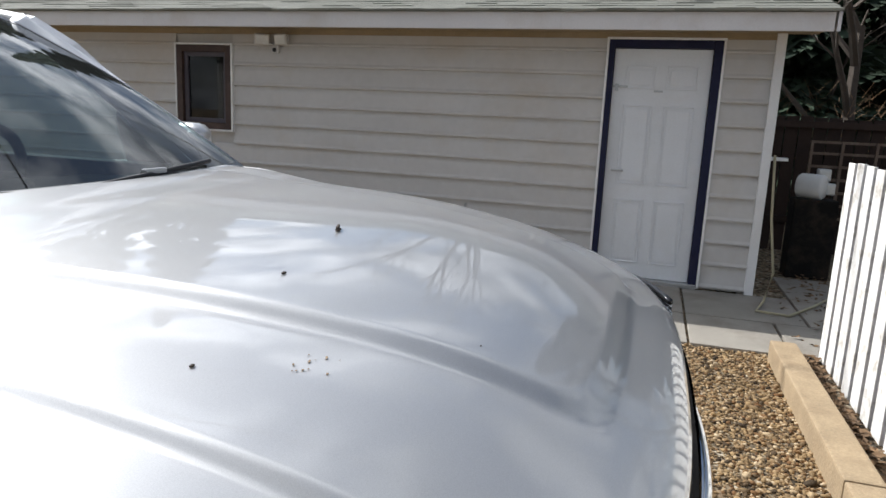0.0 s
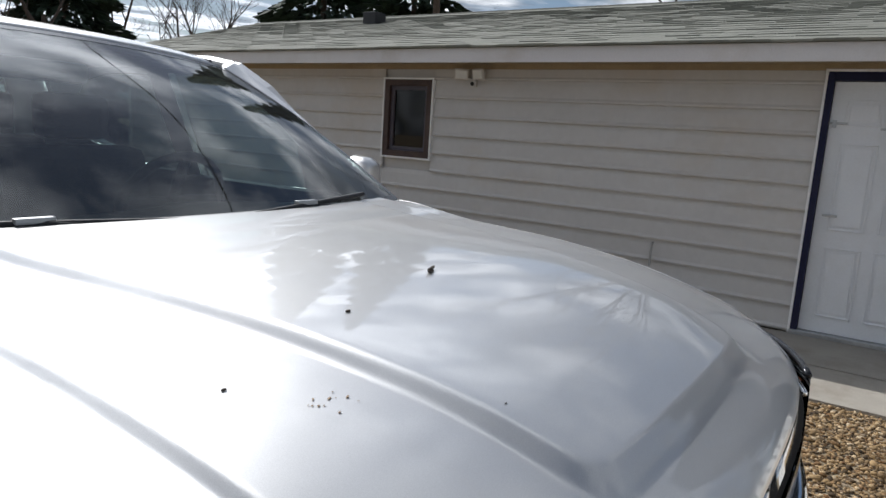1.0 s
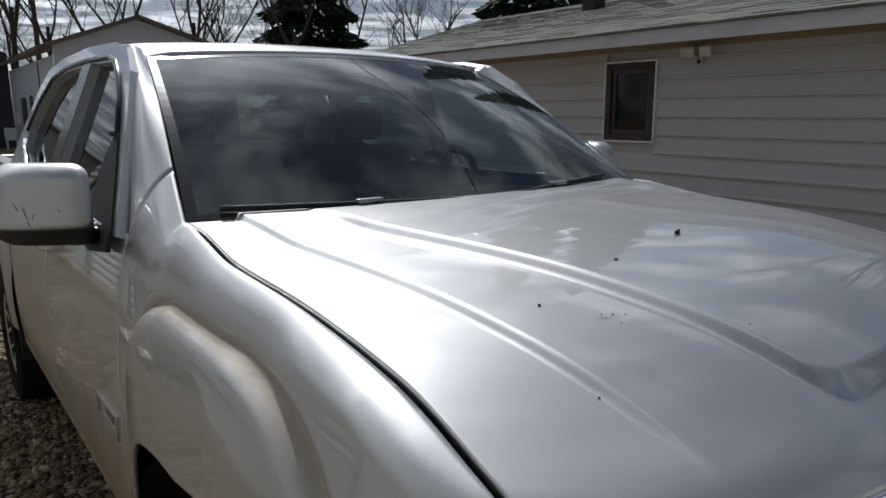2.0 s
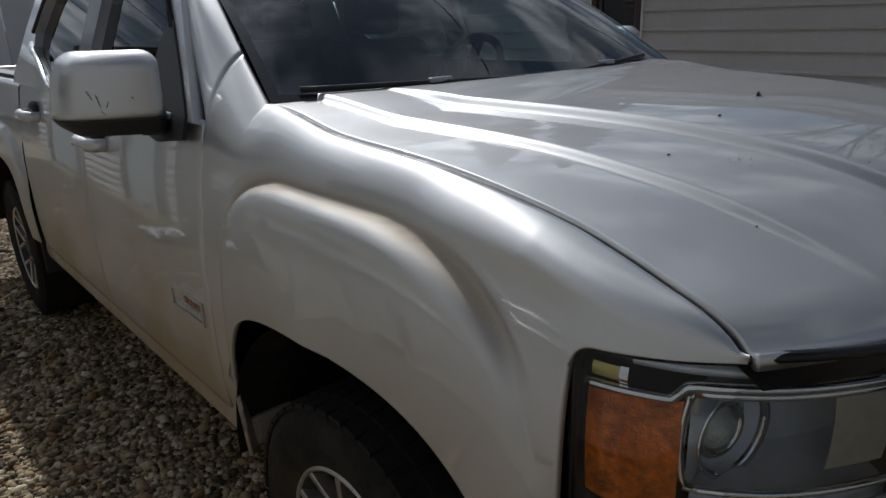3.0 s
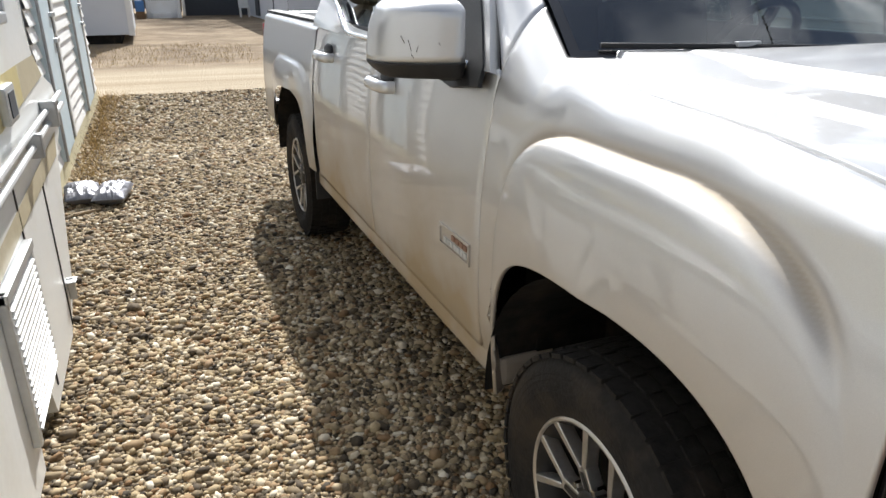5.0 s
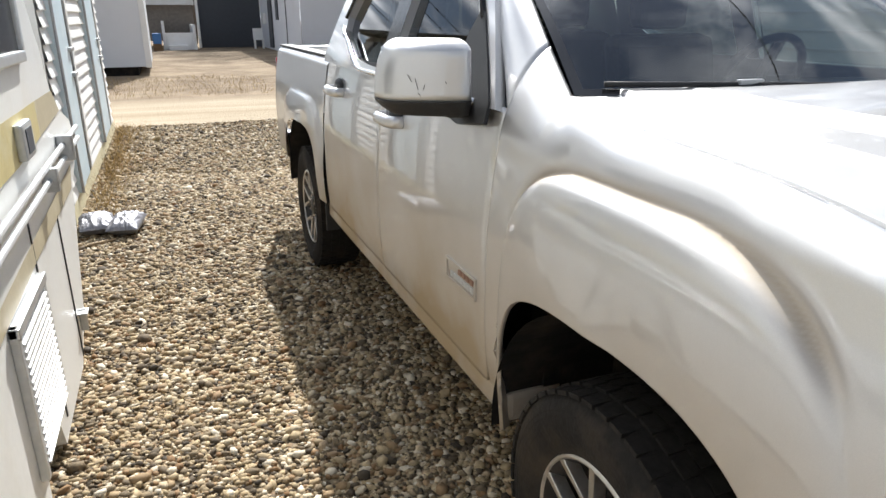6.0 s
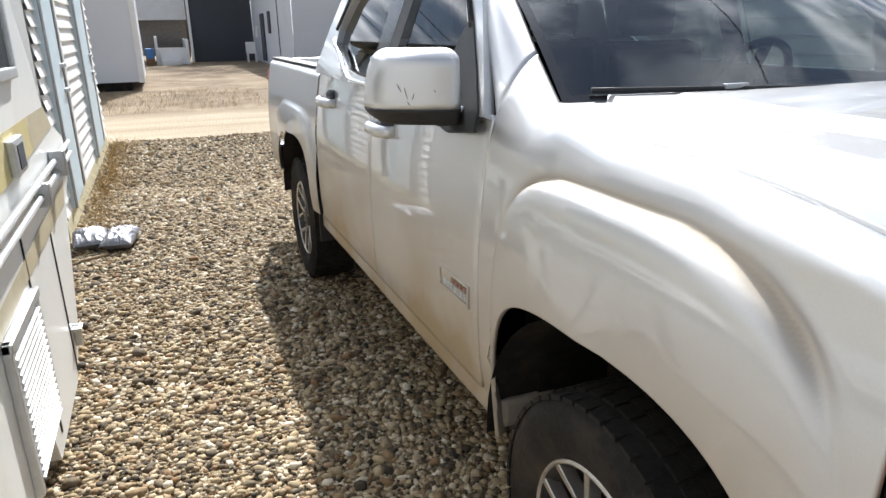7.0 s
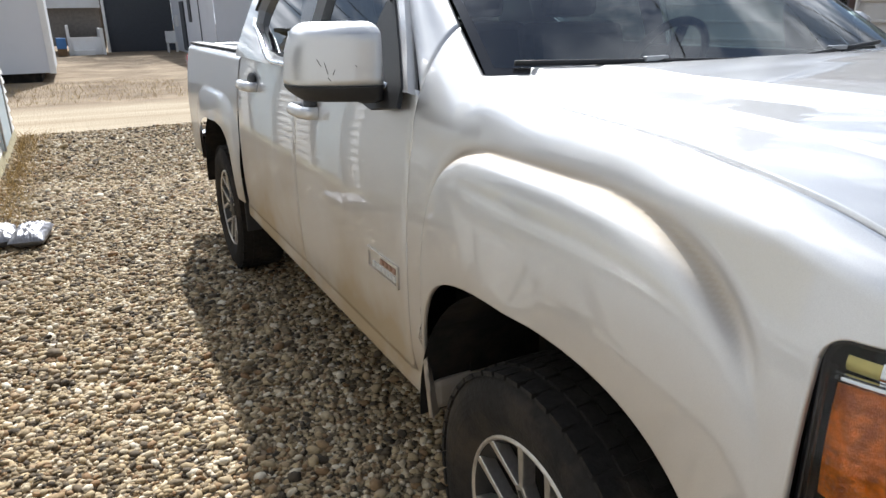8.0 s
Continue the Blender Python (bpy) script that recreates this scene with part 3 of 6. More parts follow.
def shoulder(y, k, top, o0, ge, gz):
    """The rounded shoulder from the flank (k = 0) to the hood seam (k = 1): half width and height."""
    climb = smooth01((y - 0.36) / 0.13)
    vv = max(0.0, (y - 0.497) / 0.70)
    ge = ge * (1 - climb) + climb * 0.985 * (0.812 - 0.145 * vv)
    gz = gz * (1 - climb) + climb * (1.276 + 0.43 * vv)
    pts = (o0, top), (o0 - 0.07 * (o0 - ge), top + 0.42 * (gz - top)), (o0 - (0.45 + 0.12 * climb) * (o0 - ge), gz - 0.12 * (gz - top)), (ge, gz)
    b = [(1 - k) ** 3, 3 * k * (1 - k) ** 2, 3 * k * k * (1 - k), k ** 3]
    return sum(w * p[0] for w, p in zip(b, pts)), sum(w * p[1] for w, p in zip(b, pts))


def fender(s):
    bm = bmesh.new()
    ys = lin(-0.43, -0.425, 2) + [y for y in arch_columns(FRONT_AXLE, True, 120)] + lin(0.562, 0.664, 12)
    def point(y, v):
        zb = arch(y, FRONT_AXLE, True) if abs(y - FRONT_AXLE) < 0.475 else (0.40 if y > 0 else 0.42)
        y_in = min(y, 0.48)
        gz = hood_z(hood_edge(y_in), y_in) - 0.002
        top = min(1.142, gz - 0.042)
        if y < -0.43:
            zb = lamp_edge(y)
            top = max(zb + 0.006, top)
        if v <= 1:
            z = zb + (1.028 - zb) * v / 0.8 if v <= 0.8 else 1.028 + (top - 1.028) * (v - 0.8) / 0.2
            if y < -0.43:
                z = zb + (top - zb) * (v - 0.8) / 0.2
            o = side_off(y, z)
            if y < -0.43:
                o = max(o, hood_edge(y) + 0.015)
            if y > 0.5:
                o -= 0.015 * smooth01((y - 0.5) / 0.16) * smooth01((0.6 - z) / 0.2)
            return (side_x(s, o), y, z)
        k = v - 1
        o0, ge = side_off(y, top), hood_edge(y) + 0.013
        if y < -0.43:
            gz = max(gz, top + 0.004)
            o0 = max(o0, ge + 0.002)
        o, z = shoulder(y, k, top, o0, ge, gz)
        return (side_x(s, o), y, z)

    cols = sorted(set(round(y, 6) for y in ys))
    rows = lin(0, 0.8, 60) + lin(0.8, 1, 19)[1:]
    grid(point, cols, rows, bm, flip=s > 0)
    front = [round(y, 6) for y in lin(-0.618, -0.47, 14) + lin(-0.462, -0.43, 12)]
    grid(point, front[:-1] + cols, [1 + k / 14 for k in range(0, 15)], bm, flip=s > 0)
    grid(lambda y, v: point(min(y, -0.43001), v), front, lin(0.8, 1, 19), bm, flip=s > 0)
    bmesh.ops.remove_doubles(bm, verts=bm.verts, dist=0.0006)

    ob = part("fender", bm, PAINT, truck, smooth=True)
    # road dust caught in the groove above the flare
    dust = ob.data.attributes.new("dust", "FLOAT", "POINT")
    for v in ob.data.vertices:
        y, z = v.co.y, v.co.z
        d = flare_reach(y, z, 0.10, 0.475, 1.145 - 0.020 * smooth01((0.10 - y) / 0.40))
        dust.data[v.index].value = 0.70 * math.exp(-((d - 0.998) / 0.020) ** 2) * smooth01((z - 0.95) / 0.12)
    return solid(ob, 0.012)


# doors, below the window line
def belt(y):
    return 1.235 + 0.13 * smooth01((y - 1.95) / 0.5)


def door(s, y0, y1, name):
    def point(y, v):
        zb = 0.485
        if y > 2.66 - 0.0:
            zb = max(zb, 0.0)
        # the rear door's trailing edge follows the wheel opening
        d = arch(y, REAR_AXLE, False) if abs(y - REAR_AXLE) < 0.475 else 0
        zb = max(zb, d)
        z = zb + (belt(y) - zb) * v
        o = side_off(y, z) - 0.004 * smooth01((0.012 - min(y - y0, y1 - y)) / 0.012)
        return (side_x(s, o), y, z)
    cols = [y0, y0 + 0.005, y0 + 0.012] + lin(y0 + 0.03, y1 - 0.03, 26) + [y1 - 0.012, y1 - 0.005, y1]
    ob = part(name, grid(point, cols, lin(0, 1, 44), flip=s > 0), PAINT, truck, smooth=True)
    solid(ob, 0.03)
    return ob


def handle(s, y, z, owner):
    o = side_off(y, z)
    pts = [(side_x(s, o - 0.004), y - 0.095, z), (side_x(s, o + 0.030), y - 0.085, z), (side_x(s, o + 0.046), y - 0.04, z + 0.002), (side_x(s, o + 0.046), y + 0.05, z + 0.002),
           (side_x(s, o + 0.03), y + 0.10, z), (side_x(s, o - 0.004), y + 0.11, z)]
    bm = tube(bmesh.new(), pts, 0.019, 10)
    for v in bm.verts:
        v.co.z = z + (v.co.z - z) * 1.15
    part("handle", bm, PAINT, owner, smooth=True)
    # black bulge stands in for the shade in the hollow above the handle
    bm = bmesh.new()
    bmesh.ops.create_uvsphere(bm, u_segments=14, v_segments=8, radius=1, matrix=Matrix.Translation((side_x(s, o + 0.002), y - 0.035, z + 0.026)) @ Matrix.Diagonal((0.020, 0.058, 0.034, 1)))
    part("handle_recess", bm, BLACK, owner, smooth=True)


def window_off(z):
    return 0.885 - 0.40 * (z - 1.235)


def on_side(s, shift=0.0):
    return lambda a, b: (side_x(s, window_off(b) + shift), a, b)


FRONT_WINDOW = [(0.815, 1.262), (0.93, 1.408), (1.05, 1.522), (1.15, 1.592), (1.23, 1.638), (1.32, 1.662), (1.60, 1.672), (1.605, 1.25), (1.2, 1.248)]
REAR_WINDOW = [(1.735, 1.256), (1.735, 1.670), (2.05, 1.662), (2.25, 1.635), (2.36, 1.56), (2.44, 1.44), (2.425, 1.385), (2.33, 1.33), (2.18, 1.285), (1.95, 1.262)]


def cab_side(s):
    outer = [(0.675, 1.225), (0.78, 1.345), (0.92, 1.50), (1.05, 1.625), (1.18, 1.700), (1.34, 1.725), (1.75, 1.738), (2.20, 1.725), (2.46, 1.690), (2.56, 1.62),
             (2.64, 1.45), (2.69, 1.262), (2.66, 1.232), (2.45, 1.230), (2.10, 1.226), (1.95, 1.222), (0.80, 1.222)]
    ob = part("cab_side_frame", outline_sheet([outer, FRONT_WINDOW, REAR_WINDOW], on_side(s, 0.004)), PAINT, truck, smooth=False)
    solid(ob, 0.03, 0)
    g1 = part("side_window", outline_sheet([FRONT_WINDOW], on_side(s, -0.012)), TINTED if s > 0 else PANE, ob)
    g2 = part("side_window", outline_sheet([REAR_WINDOW], on_side(s, -0.012)), TINTED, ob)
    # black pillar trim, window surround and the sail behind the mirror
    part("pillar_trim", outline_sheet([[(1.600, 1.245), (1.600, 1.685), (1.740, 1.685), (1.740, 1.25)]], on_side(s, 0.022)), GLOSSBLACK, ob)
    solid(part("mirror_sail", outline_sheet([[(0.700, 1.190), (0.712, 1.238), (0.800, 1.330), (0.93, 1.455), (0.955, 1.462), (0.985, 1.40), (1.00, 1.19), (0.86, 1.170)]], on_side(s, 0.014)), BLACK, ob), 0.012, 1)
    bm = bmesh.new()
    top = [(0.93, 1.445), (1.04, 1.545), (1.14, 1.612), (1.24, 1.662), (1.34, 1.684), (1.70, 1.692), (2.05, 1.682), (2.27, 1.652), (2.40, 1.565), (2.47, 1.44)]
    tube(bm, [on_side(s, 0.022)(a, b) for a, b in top], 0.010, 6)
    part("window_surround", bm, GLOSSBLACK, ob, smooth=True)
    bm = bmesh.new()
    line = [(0.80, 1.236)] + [(y, belt(y) + 0.006) for y in lin(0.95, 2.40, 24)] + [(2.455, 1.40)]
    tube(bm, [on_side(s, 0.024)(a, b) for a, b in line], 0.011, 6)
    part("belt_moulding", bm, CHROME, ob, "chrome belt moulding", smooth=True)
    return ob


# windshield, pillars and roof
def ws_bottom(u):
    return Vector((CX + 0.812 * u, 0.345 + 0.150 * u * u, 1.262 + 0.016 * u * u))


def ws_top(u):
    return Vector((CX + 0.668 * u, 1.130 + 0.075 * u * u, 1.712 - 0.030 * u * u))


def ws_point(u, v, lift=0.0):
    p = ws_bottom(u).lerp(ws_top(u), v)
    bow = math.sin(math.pi * v)
    return p + Vector((0, -0.5, 0.86)) * (0.035 * bow * (1 - 0.4 * u * u) + lift)


windshield = part("windshield", grid(ws_point, lin(-0.985, 0.985, 40), lin(0.0, 0.985, 20)), GLASS, truck, "tinted windshield glass", smooth=True)
part("windshield_border", grid(lambda u, v: ws_point(u, v, 0.001), lin(-0.985, -0.955, 3), lin(0, 0.985, 20)), GLOSSBLACK, windshield)
part("windshield_border", grid(lambda u, v: ws_point(u, v, 0.001), lin(0.955, 0.985, 3), lin(0, 0.985, 20)), GLOSSBLACK, windshield)
part("windshield_border", grid(lambda u, v: ws_point(u, v, 0.001), lin(-0.985, 0.985, 40), lin(0.955, 0.985, 3)), GLOSSBLACK, windshield)
part("windshield_border", grid(lambda u, v: ws_point(u, v, 0.001), lin(-0.985, 0.985, 40), lin(0.0, 0.03, 3)), GLOSSBLACK, windshield)


def a_pillar(s):
    y0 = 0.664
    edge = [shoulder(y0, k, 1.142, side_off(y0, 1.142), 0.81, 1.27) for k in lin(0, 1, 41)]
    low = next(i for i, (o, z) in enumerate(edge) if z > 1.225)
    rest = edge[low:][::-1]

    def foot(k):
        """The fender's rear edge, from the glass down to the door."""
        q = k * (len(rest) - 1)
        i = min(int(q), len(rest) - 2)
        f = q - i
        return Vector((side_x(s, rest[i][0] * (1 - f) + rest[i + 1][0] * f), y0, rest[i][1] * (1 - f) + rest[i + 1][1] * f))

    def straight(v, k):
        inner = ws_point(-s * 0.985, 0.235 + 0.765 * v)
        z = 1.225 + 0.475 * v + 0.030 * math.sin(math.pi * v)
        return inner.lerp(Vector((side_x(s, window_off(z) + 0.006), 0.668 + v * 0.534, z)), k)

    def point(v, k):
        w = 1 - smooth01(v / 0.55)
        return straight(v, k) + (foot(k) - straight(0, k)) * w + Vector((-s * 0.5, -0.5, 0.7)) * 0.020 * math.sin(math.pi * k) * (1 - w)
    bm = grid(point, lin(0.0, 1.02, 30), lin(0, 1, 16), flip=s < 0)
    return solid(part("a_pillar", bm, PAINT, truck, smooth=True), 0.015)


roof_rise = pchip([1.13, 1.25, 1.5, 1.8, 2.2, 2.5, 2.6], [1.712, 1.742, 1.768, 1.777, 1.768, 1.738, 1.69])


def roof_point(u, v):
    y0 = 1.125 + 0.075 * u * u
    y = y0 + (2.60 - y0) * v
    w = pchip([0, 0.1, 0.5, 0.9, 1], [0.694, 0.710, 0.712, 0.702, 0.67])(v)
    z = roof_rise(1.13 + (y - y0) / (2.60 - y0) * 1.47) - 0.030 * abs(u) ** 2.2 - 0.018 * max(0, abs(u) - 0.86) / 0.14
    return (CX + w * u, y, z)


solid(part("roof", grid(roof_point, lin(-1, 1, 40), lin(0, 1, 40)), PAINT, truck, smooth=True), 0.03)
part("roof_lining", grid(lambda u, v: Vector(roof_point(u * 0.97, 0.03 + 0.95 * v)) - Vector((0, 0, 0.045)), lin(-1, 1, 12), lin(0, 1, 12)), LINER, truck)
for s in (1, -1):
    bm = tube(bmesh.new(), [Vector(roof_point(-s * 0.93, v)) + Vector((0, 0, 0.002)) for v in lin(0.06, 0.97, 24)], 0.007, 6)
    part("roof_channel", bm, BLACK, truck, smooth=True)
    fender(s)
    a_pillar(s)
    fd = door(s, 0.670, 1.668, "front_door")
    rd = door(s, 1.674, 2.655, "rear_door")
    handle(s, 1.50, 1.100, fd)
    handle(s, 2.37, 1.118, rd)
    cab_side(s)
    # trim plaque low on the front door: raised frame with two rows of plain bars
    if s > 0:
        bm = bmesh.new()
        for a, b, c, d in ((0.715, 0.930, 0.708, 0.716), (0.715, 0.930, 0.766, 0.774), (0.715, 0.723, 0.716, 0.766), (0.922, 0.930, 0.716, 0.766)):
            o = side_off(0.82, 0.74)
            boxes([(side_x(s, o + 0.006), side_x(s, o - 0.004), a, b, c, d)], 0, bm)
        plaque = part("door_plaque", bm, PAINT, fd, "raised trim plaque")
        o = side_off(0.82, 0.74)
        for k in range(4):
            part("plaque_bar", boxes([(side_x(s, o + 0.004), side_x(s, o - 0.004), 0.735 + 0.028 * k, 0.755 + 0.028 * k, 0.745, 0.760)]), REDWHITE, plaque)
        for k in range(7):
            part("plaque_bar", boxes([(side_x(s, o + 0.004), side_x(s, o - 0.004), 0.735 + 0.024 * k, 0.753 + 0.024 * k, 0.722, 0.738)]), RAILGREY, plaque)

# sills, floor, wheel housings, underbody
for s in (1, -1):
    a, b = side_x(s, 0.868), side_x(s, 0.80)
    part("door_ledge", boxes([(min(a, b), max(a, b), 0.80, 1.72, 1.12, 1.262)], 0.008), TRIMGREY, truck)
    part("door_ledge", boxes([(min(a, b), max(a, b), 1.72, 2.30, 1.12, 1.272)], 0.008), TRIMGREY, truck)
    a, b = side_x(s, 0.91), side_x(s, 0.74)
    part("sill", boxes([(min(a, b), max(a, b), 0.56, 2.80, 0.41, 0.50)], 0.02), PAINT, truck, smooth=False)
    for cy in (FRONT_AXLE, REAR_AXLE):
        def liner(th, k, cy=cy, s=s):
            return (side_x(s, 0.945 - 0.36 * k), cy + 0.50 * math.cos(th), 0.42 + 0.475 * math.sin(th))
        bm = grid(liner, lin(-0.04, math.pi + 0.04, 26), lin(0, 1, 4))
        x1 = side_x(s, 0.58)
        vs = [bm.verts.new((x1, cy + 0.52 * math.cos(t), 0.42 + 0.49 * math.sin(t))) for t in lin(-0.04, math.pi + 0.04, 26)]
        bm.faces.new(vs)
        part("wheel_housing", bm, UNDER, truck)
part("underbody", boxes([(CX - 0.56, CX + 0.56, -0.60, 4.30, 0.34, 0.56), (CX - 0.80, CX + 0.80, 0.60, 2.70, 0.42, 0.56), (CX - 0.70, CX + 0.70, 3.85, 4.30, 0.45, 0.62)], 0.02), UNDER, truck)
part("engine_bay", boxes([(CX - 0.58, CX + 0.58, -0.62, 0.40, 0.56, 1.00)], 0.05), UNDER, truck)
part("firewall", boxes([(CX - 0.80, CX + 0.80, 0.56, 0.64, 0.50, 1.18)], 0.0), UNDER, truck)
for s in (1, -1):
    # mud flap behind the rear edge of the front opening
    a, b = side_x(s, 0.93), side_x(s, 0.66)
    part("mud_flap", boxes([(min(a, b), max(a, b), 2.72, 2.735, 0.33, 0.62)], 0.004), BLACK, truck)

# bed
def bed_side(s):
    ys = sorted(set(lin(2.668, REAR_AXLE - 0.476, 8) + arch_columns(REAR_AXLE, False, 60) + lin(REAR_AXLE + 0.476, 4.40, 26)))
    levels = lin(0, 1, 36) + [1 + k / 8 for k in range(1, 9)] + [2 + k / 6 for k in range(1, 7)]

    def point(y, v):
        zb = arch(y, REAR_AXLE, False) if abs(y - REAR_AXLE) < 0.475 else (0.50 if y < REAR_AXLE else 0.54)
        top = 1.20
        if v <= 1:
            z = zb + (top - zb) * v
            return (side_x(s, side_off(y, z) - 0.02 * smooth01((y - 4.30) / 0.1)), y, z)
        o0 = side_off(y, top) - 0.02 * smooth01((y - 4.30) / 0.1)
        if v <= 2:
            th = (v - 1) * math.pi / 2
            return (side_x(s, o0 - 0.055 + 0.055 * math.cos(th)), y, top + 0.045 * math.sin(th))
        k = v - 2
        return (side_x(s, o0 - 0.055 - 0.07 * min(k * 3, 1)), y, top + 0.045 - 0.5 * max(0, k - 1 / 3) * 1.5)
    return part("bed_side", grid(point, ys, levels, flip=s > 0), PAINT, truck, smooth=True)


for s in (1, -1):
    bed_side(s)
    a, b = side_x(s, 0.86), side_x(s, 0.775)
    part("bed_rail_cap", boxes([(min(a, b), max(a, b), 2.72, 4.37, 1.245, 1.258)], 0.004), BLACK, truck)
part("bed_floor", boxes([(CX - 0.78, CX + 0.78, 2.70, 4.36, 0.72, 0.76)], 0.0), BLACK, truck)
part("bed_front_wall", boxes([(CX - 0.86, CX + 0.86, 2.675, 2.715, 0.55, 1.235)], 0.01), PAINT, truck)
tail = part("tailgate", boxes([(CX - 0.80, CX + 0.80, 4.345, 4.405, 0.66, 1.245)], 0.015), PAINT, truck)
part("tailgate_handle", boxes([(CX - 0.10, CX + 0.10, 4.400, 4.42, 1.08, 1.14)], 0.008), BLACK, tail)
part("rear_bumper", boxes([(CX - 0.90, CX + 0.90, 4.36, 4.52, 0.45, 0.63)], 0.03), CHROME, truck)
for s in (1, -1):
    a, b = side_x(s, 0.90), side_x(s, 0.805)
    part("tail_lamp", boxes([(min(a, b), max(a, b), 4.34, 4.412, 0.82, 1.17)], 0.012), mat("tail_lamp_red", (0.35, 0.01, 0.01), 0.15), truck)
# cab back wall with its window
back = outline_sheet([[(-0.86, 0.55), (0.86, 0.55), (0.87, 1.24), (0.68, 1.70), (-0.68, 1.70), (-0.87, 1.24)],
                      [(-0.60, 1.32), (0.60, 1.32), (0.54, 1.62), (-0.54, 1.62)]], lambda a, b: (CX + a, 2.655 - 0.13 * max(0, b - 1.24), b))
cab_back = solid(part("cab_back", back, PAINT, truck), 0.03, 0)
part("rear_window", outline_sheet([[(-0.60, 1.32), (0.60, 1.32), (0.54, 1.62), (-0.54, 1.62)]], lambda a, b: (CX + a, 2.655 - 0.13 * (b - 1.24), b)), TINTED, cab_back)

# nose: bumper, grille and lamps follow the plan curve
def nose(a, z, out=0.0):
    """a: angle from the flank (0) round to the middle (1) of one side."""
    th = a * math.pi / 2
    y = -0.36 - 0.472 * math.sin(th) ** (2 / 2.6)
    o = 0.906 * max(math.cos(th), 0.0) ** (2 / 2.6)
    return o + out * math.cos(th), y - out * math.sin(th), z


bm = bmesh.new()
for s in (1, -1):
    def bump(a, z, s=s):
        o, y, zz = nose(a, z, 0.004 - 0.034 * smooth01((a - 0.1) / 0.4) + 0.02 * math.exp(-((z - 0.62) / 0.14) ** 2))
        return (side_x(s, o), y, zz)
    grid(bump, lin(0.05, 1.0, 36), lin(0.42, 0.800, 14), bm, flip=s < 0)
bumper = solid(part("front_bumper", bm, PAINT, truck, smooth=True), 0.02)
bm = bmesh.new()
for s in (1, -1):
    def gr(a, z, s=s):
        o, y, zz = nose(a, z, -0.02)
        return (side_x(s, o), y, zz)
    grid(gr, lin(0.66, 1.0, 12), lin(0.80, 1.045, 4), bm, flip=s < 0)
grille = part("grille", bm, GLOSSBLACK, truck)
for z in (0.85, 0.91, 0.97):
    bm = bmesh.new()
    tube(bm, [(CX + t, -0.826 + 0.06 * (abs(t) / 0.42) ** 2.2, z) for t in lin(-0.42, 0.42, 15)], 0.014, 8)
    part("grille_bar", bm, CHROME, grille, smooth=True)


bm = bmesh.new()
for s in (1, -1):
    grid(lambda a, z, s=s: (side_x(s, nose(a, z, -0.026)[0]), nose(a, z, -0.026)[1] + 0.25 * max(0.0, z - 1.035), z), lin(0.685, 1.0, 14), lin(0.985, 1.078, 9), bm, flip=s < 0)
solid(part("grille_surround", bm, CHROME, grille, smooth=True), 0.015)


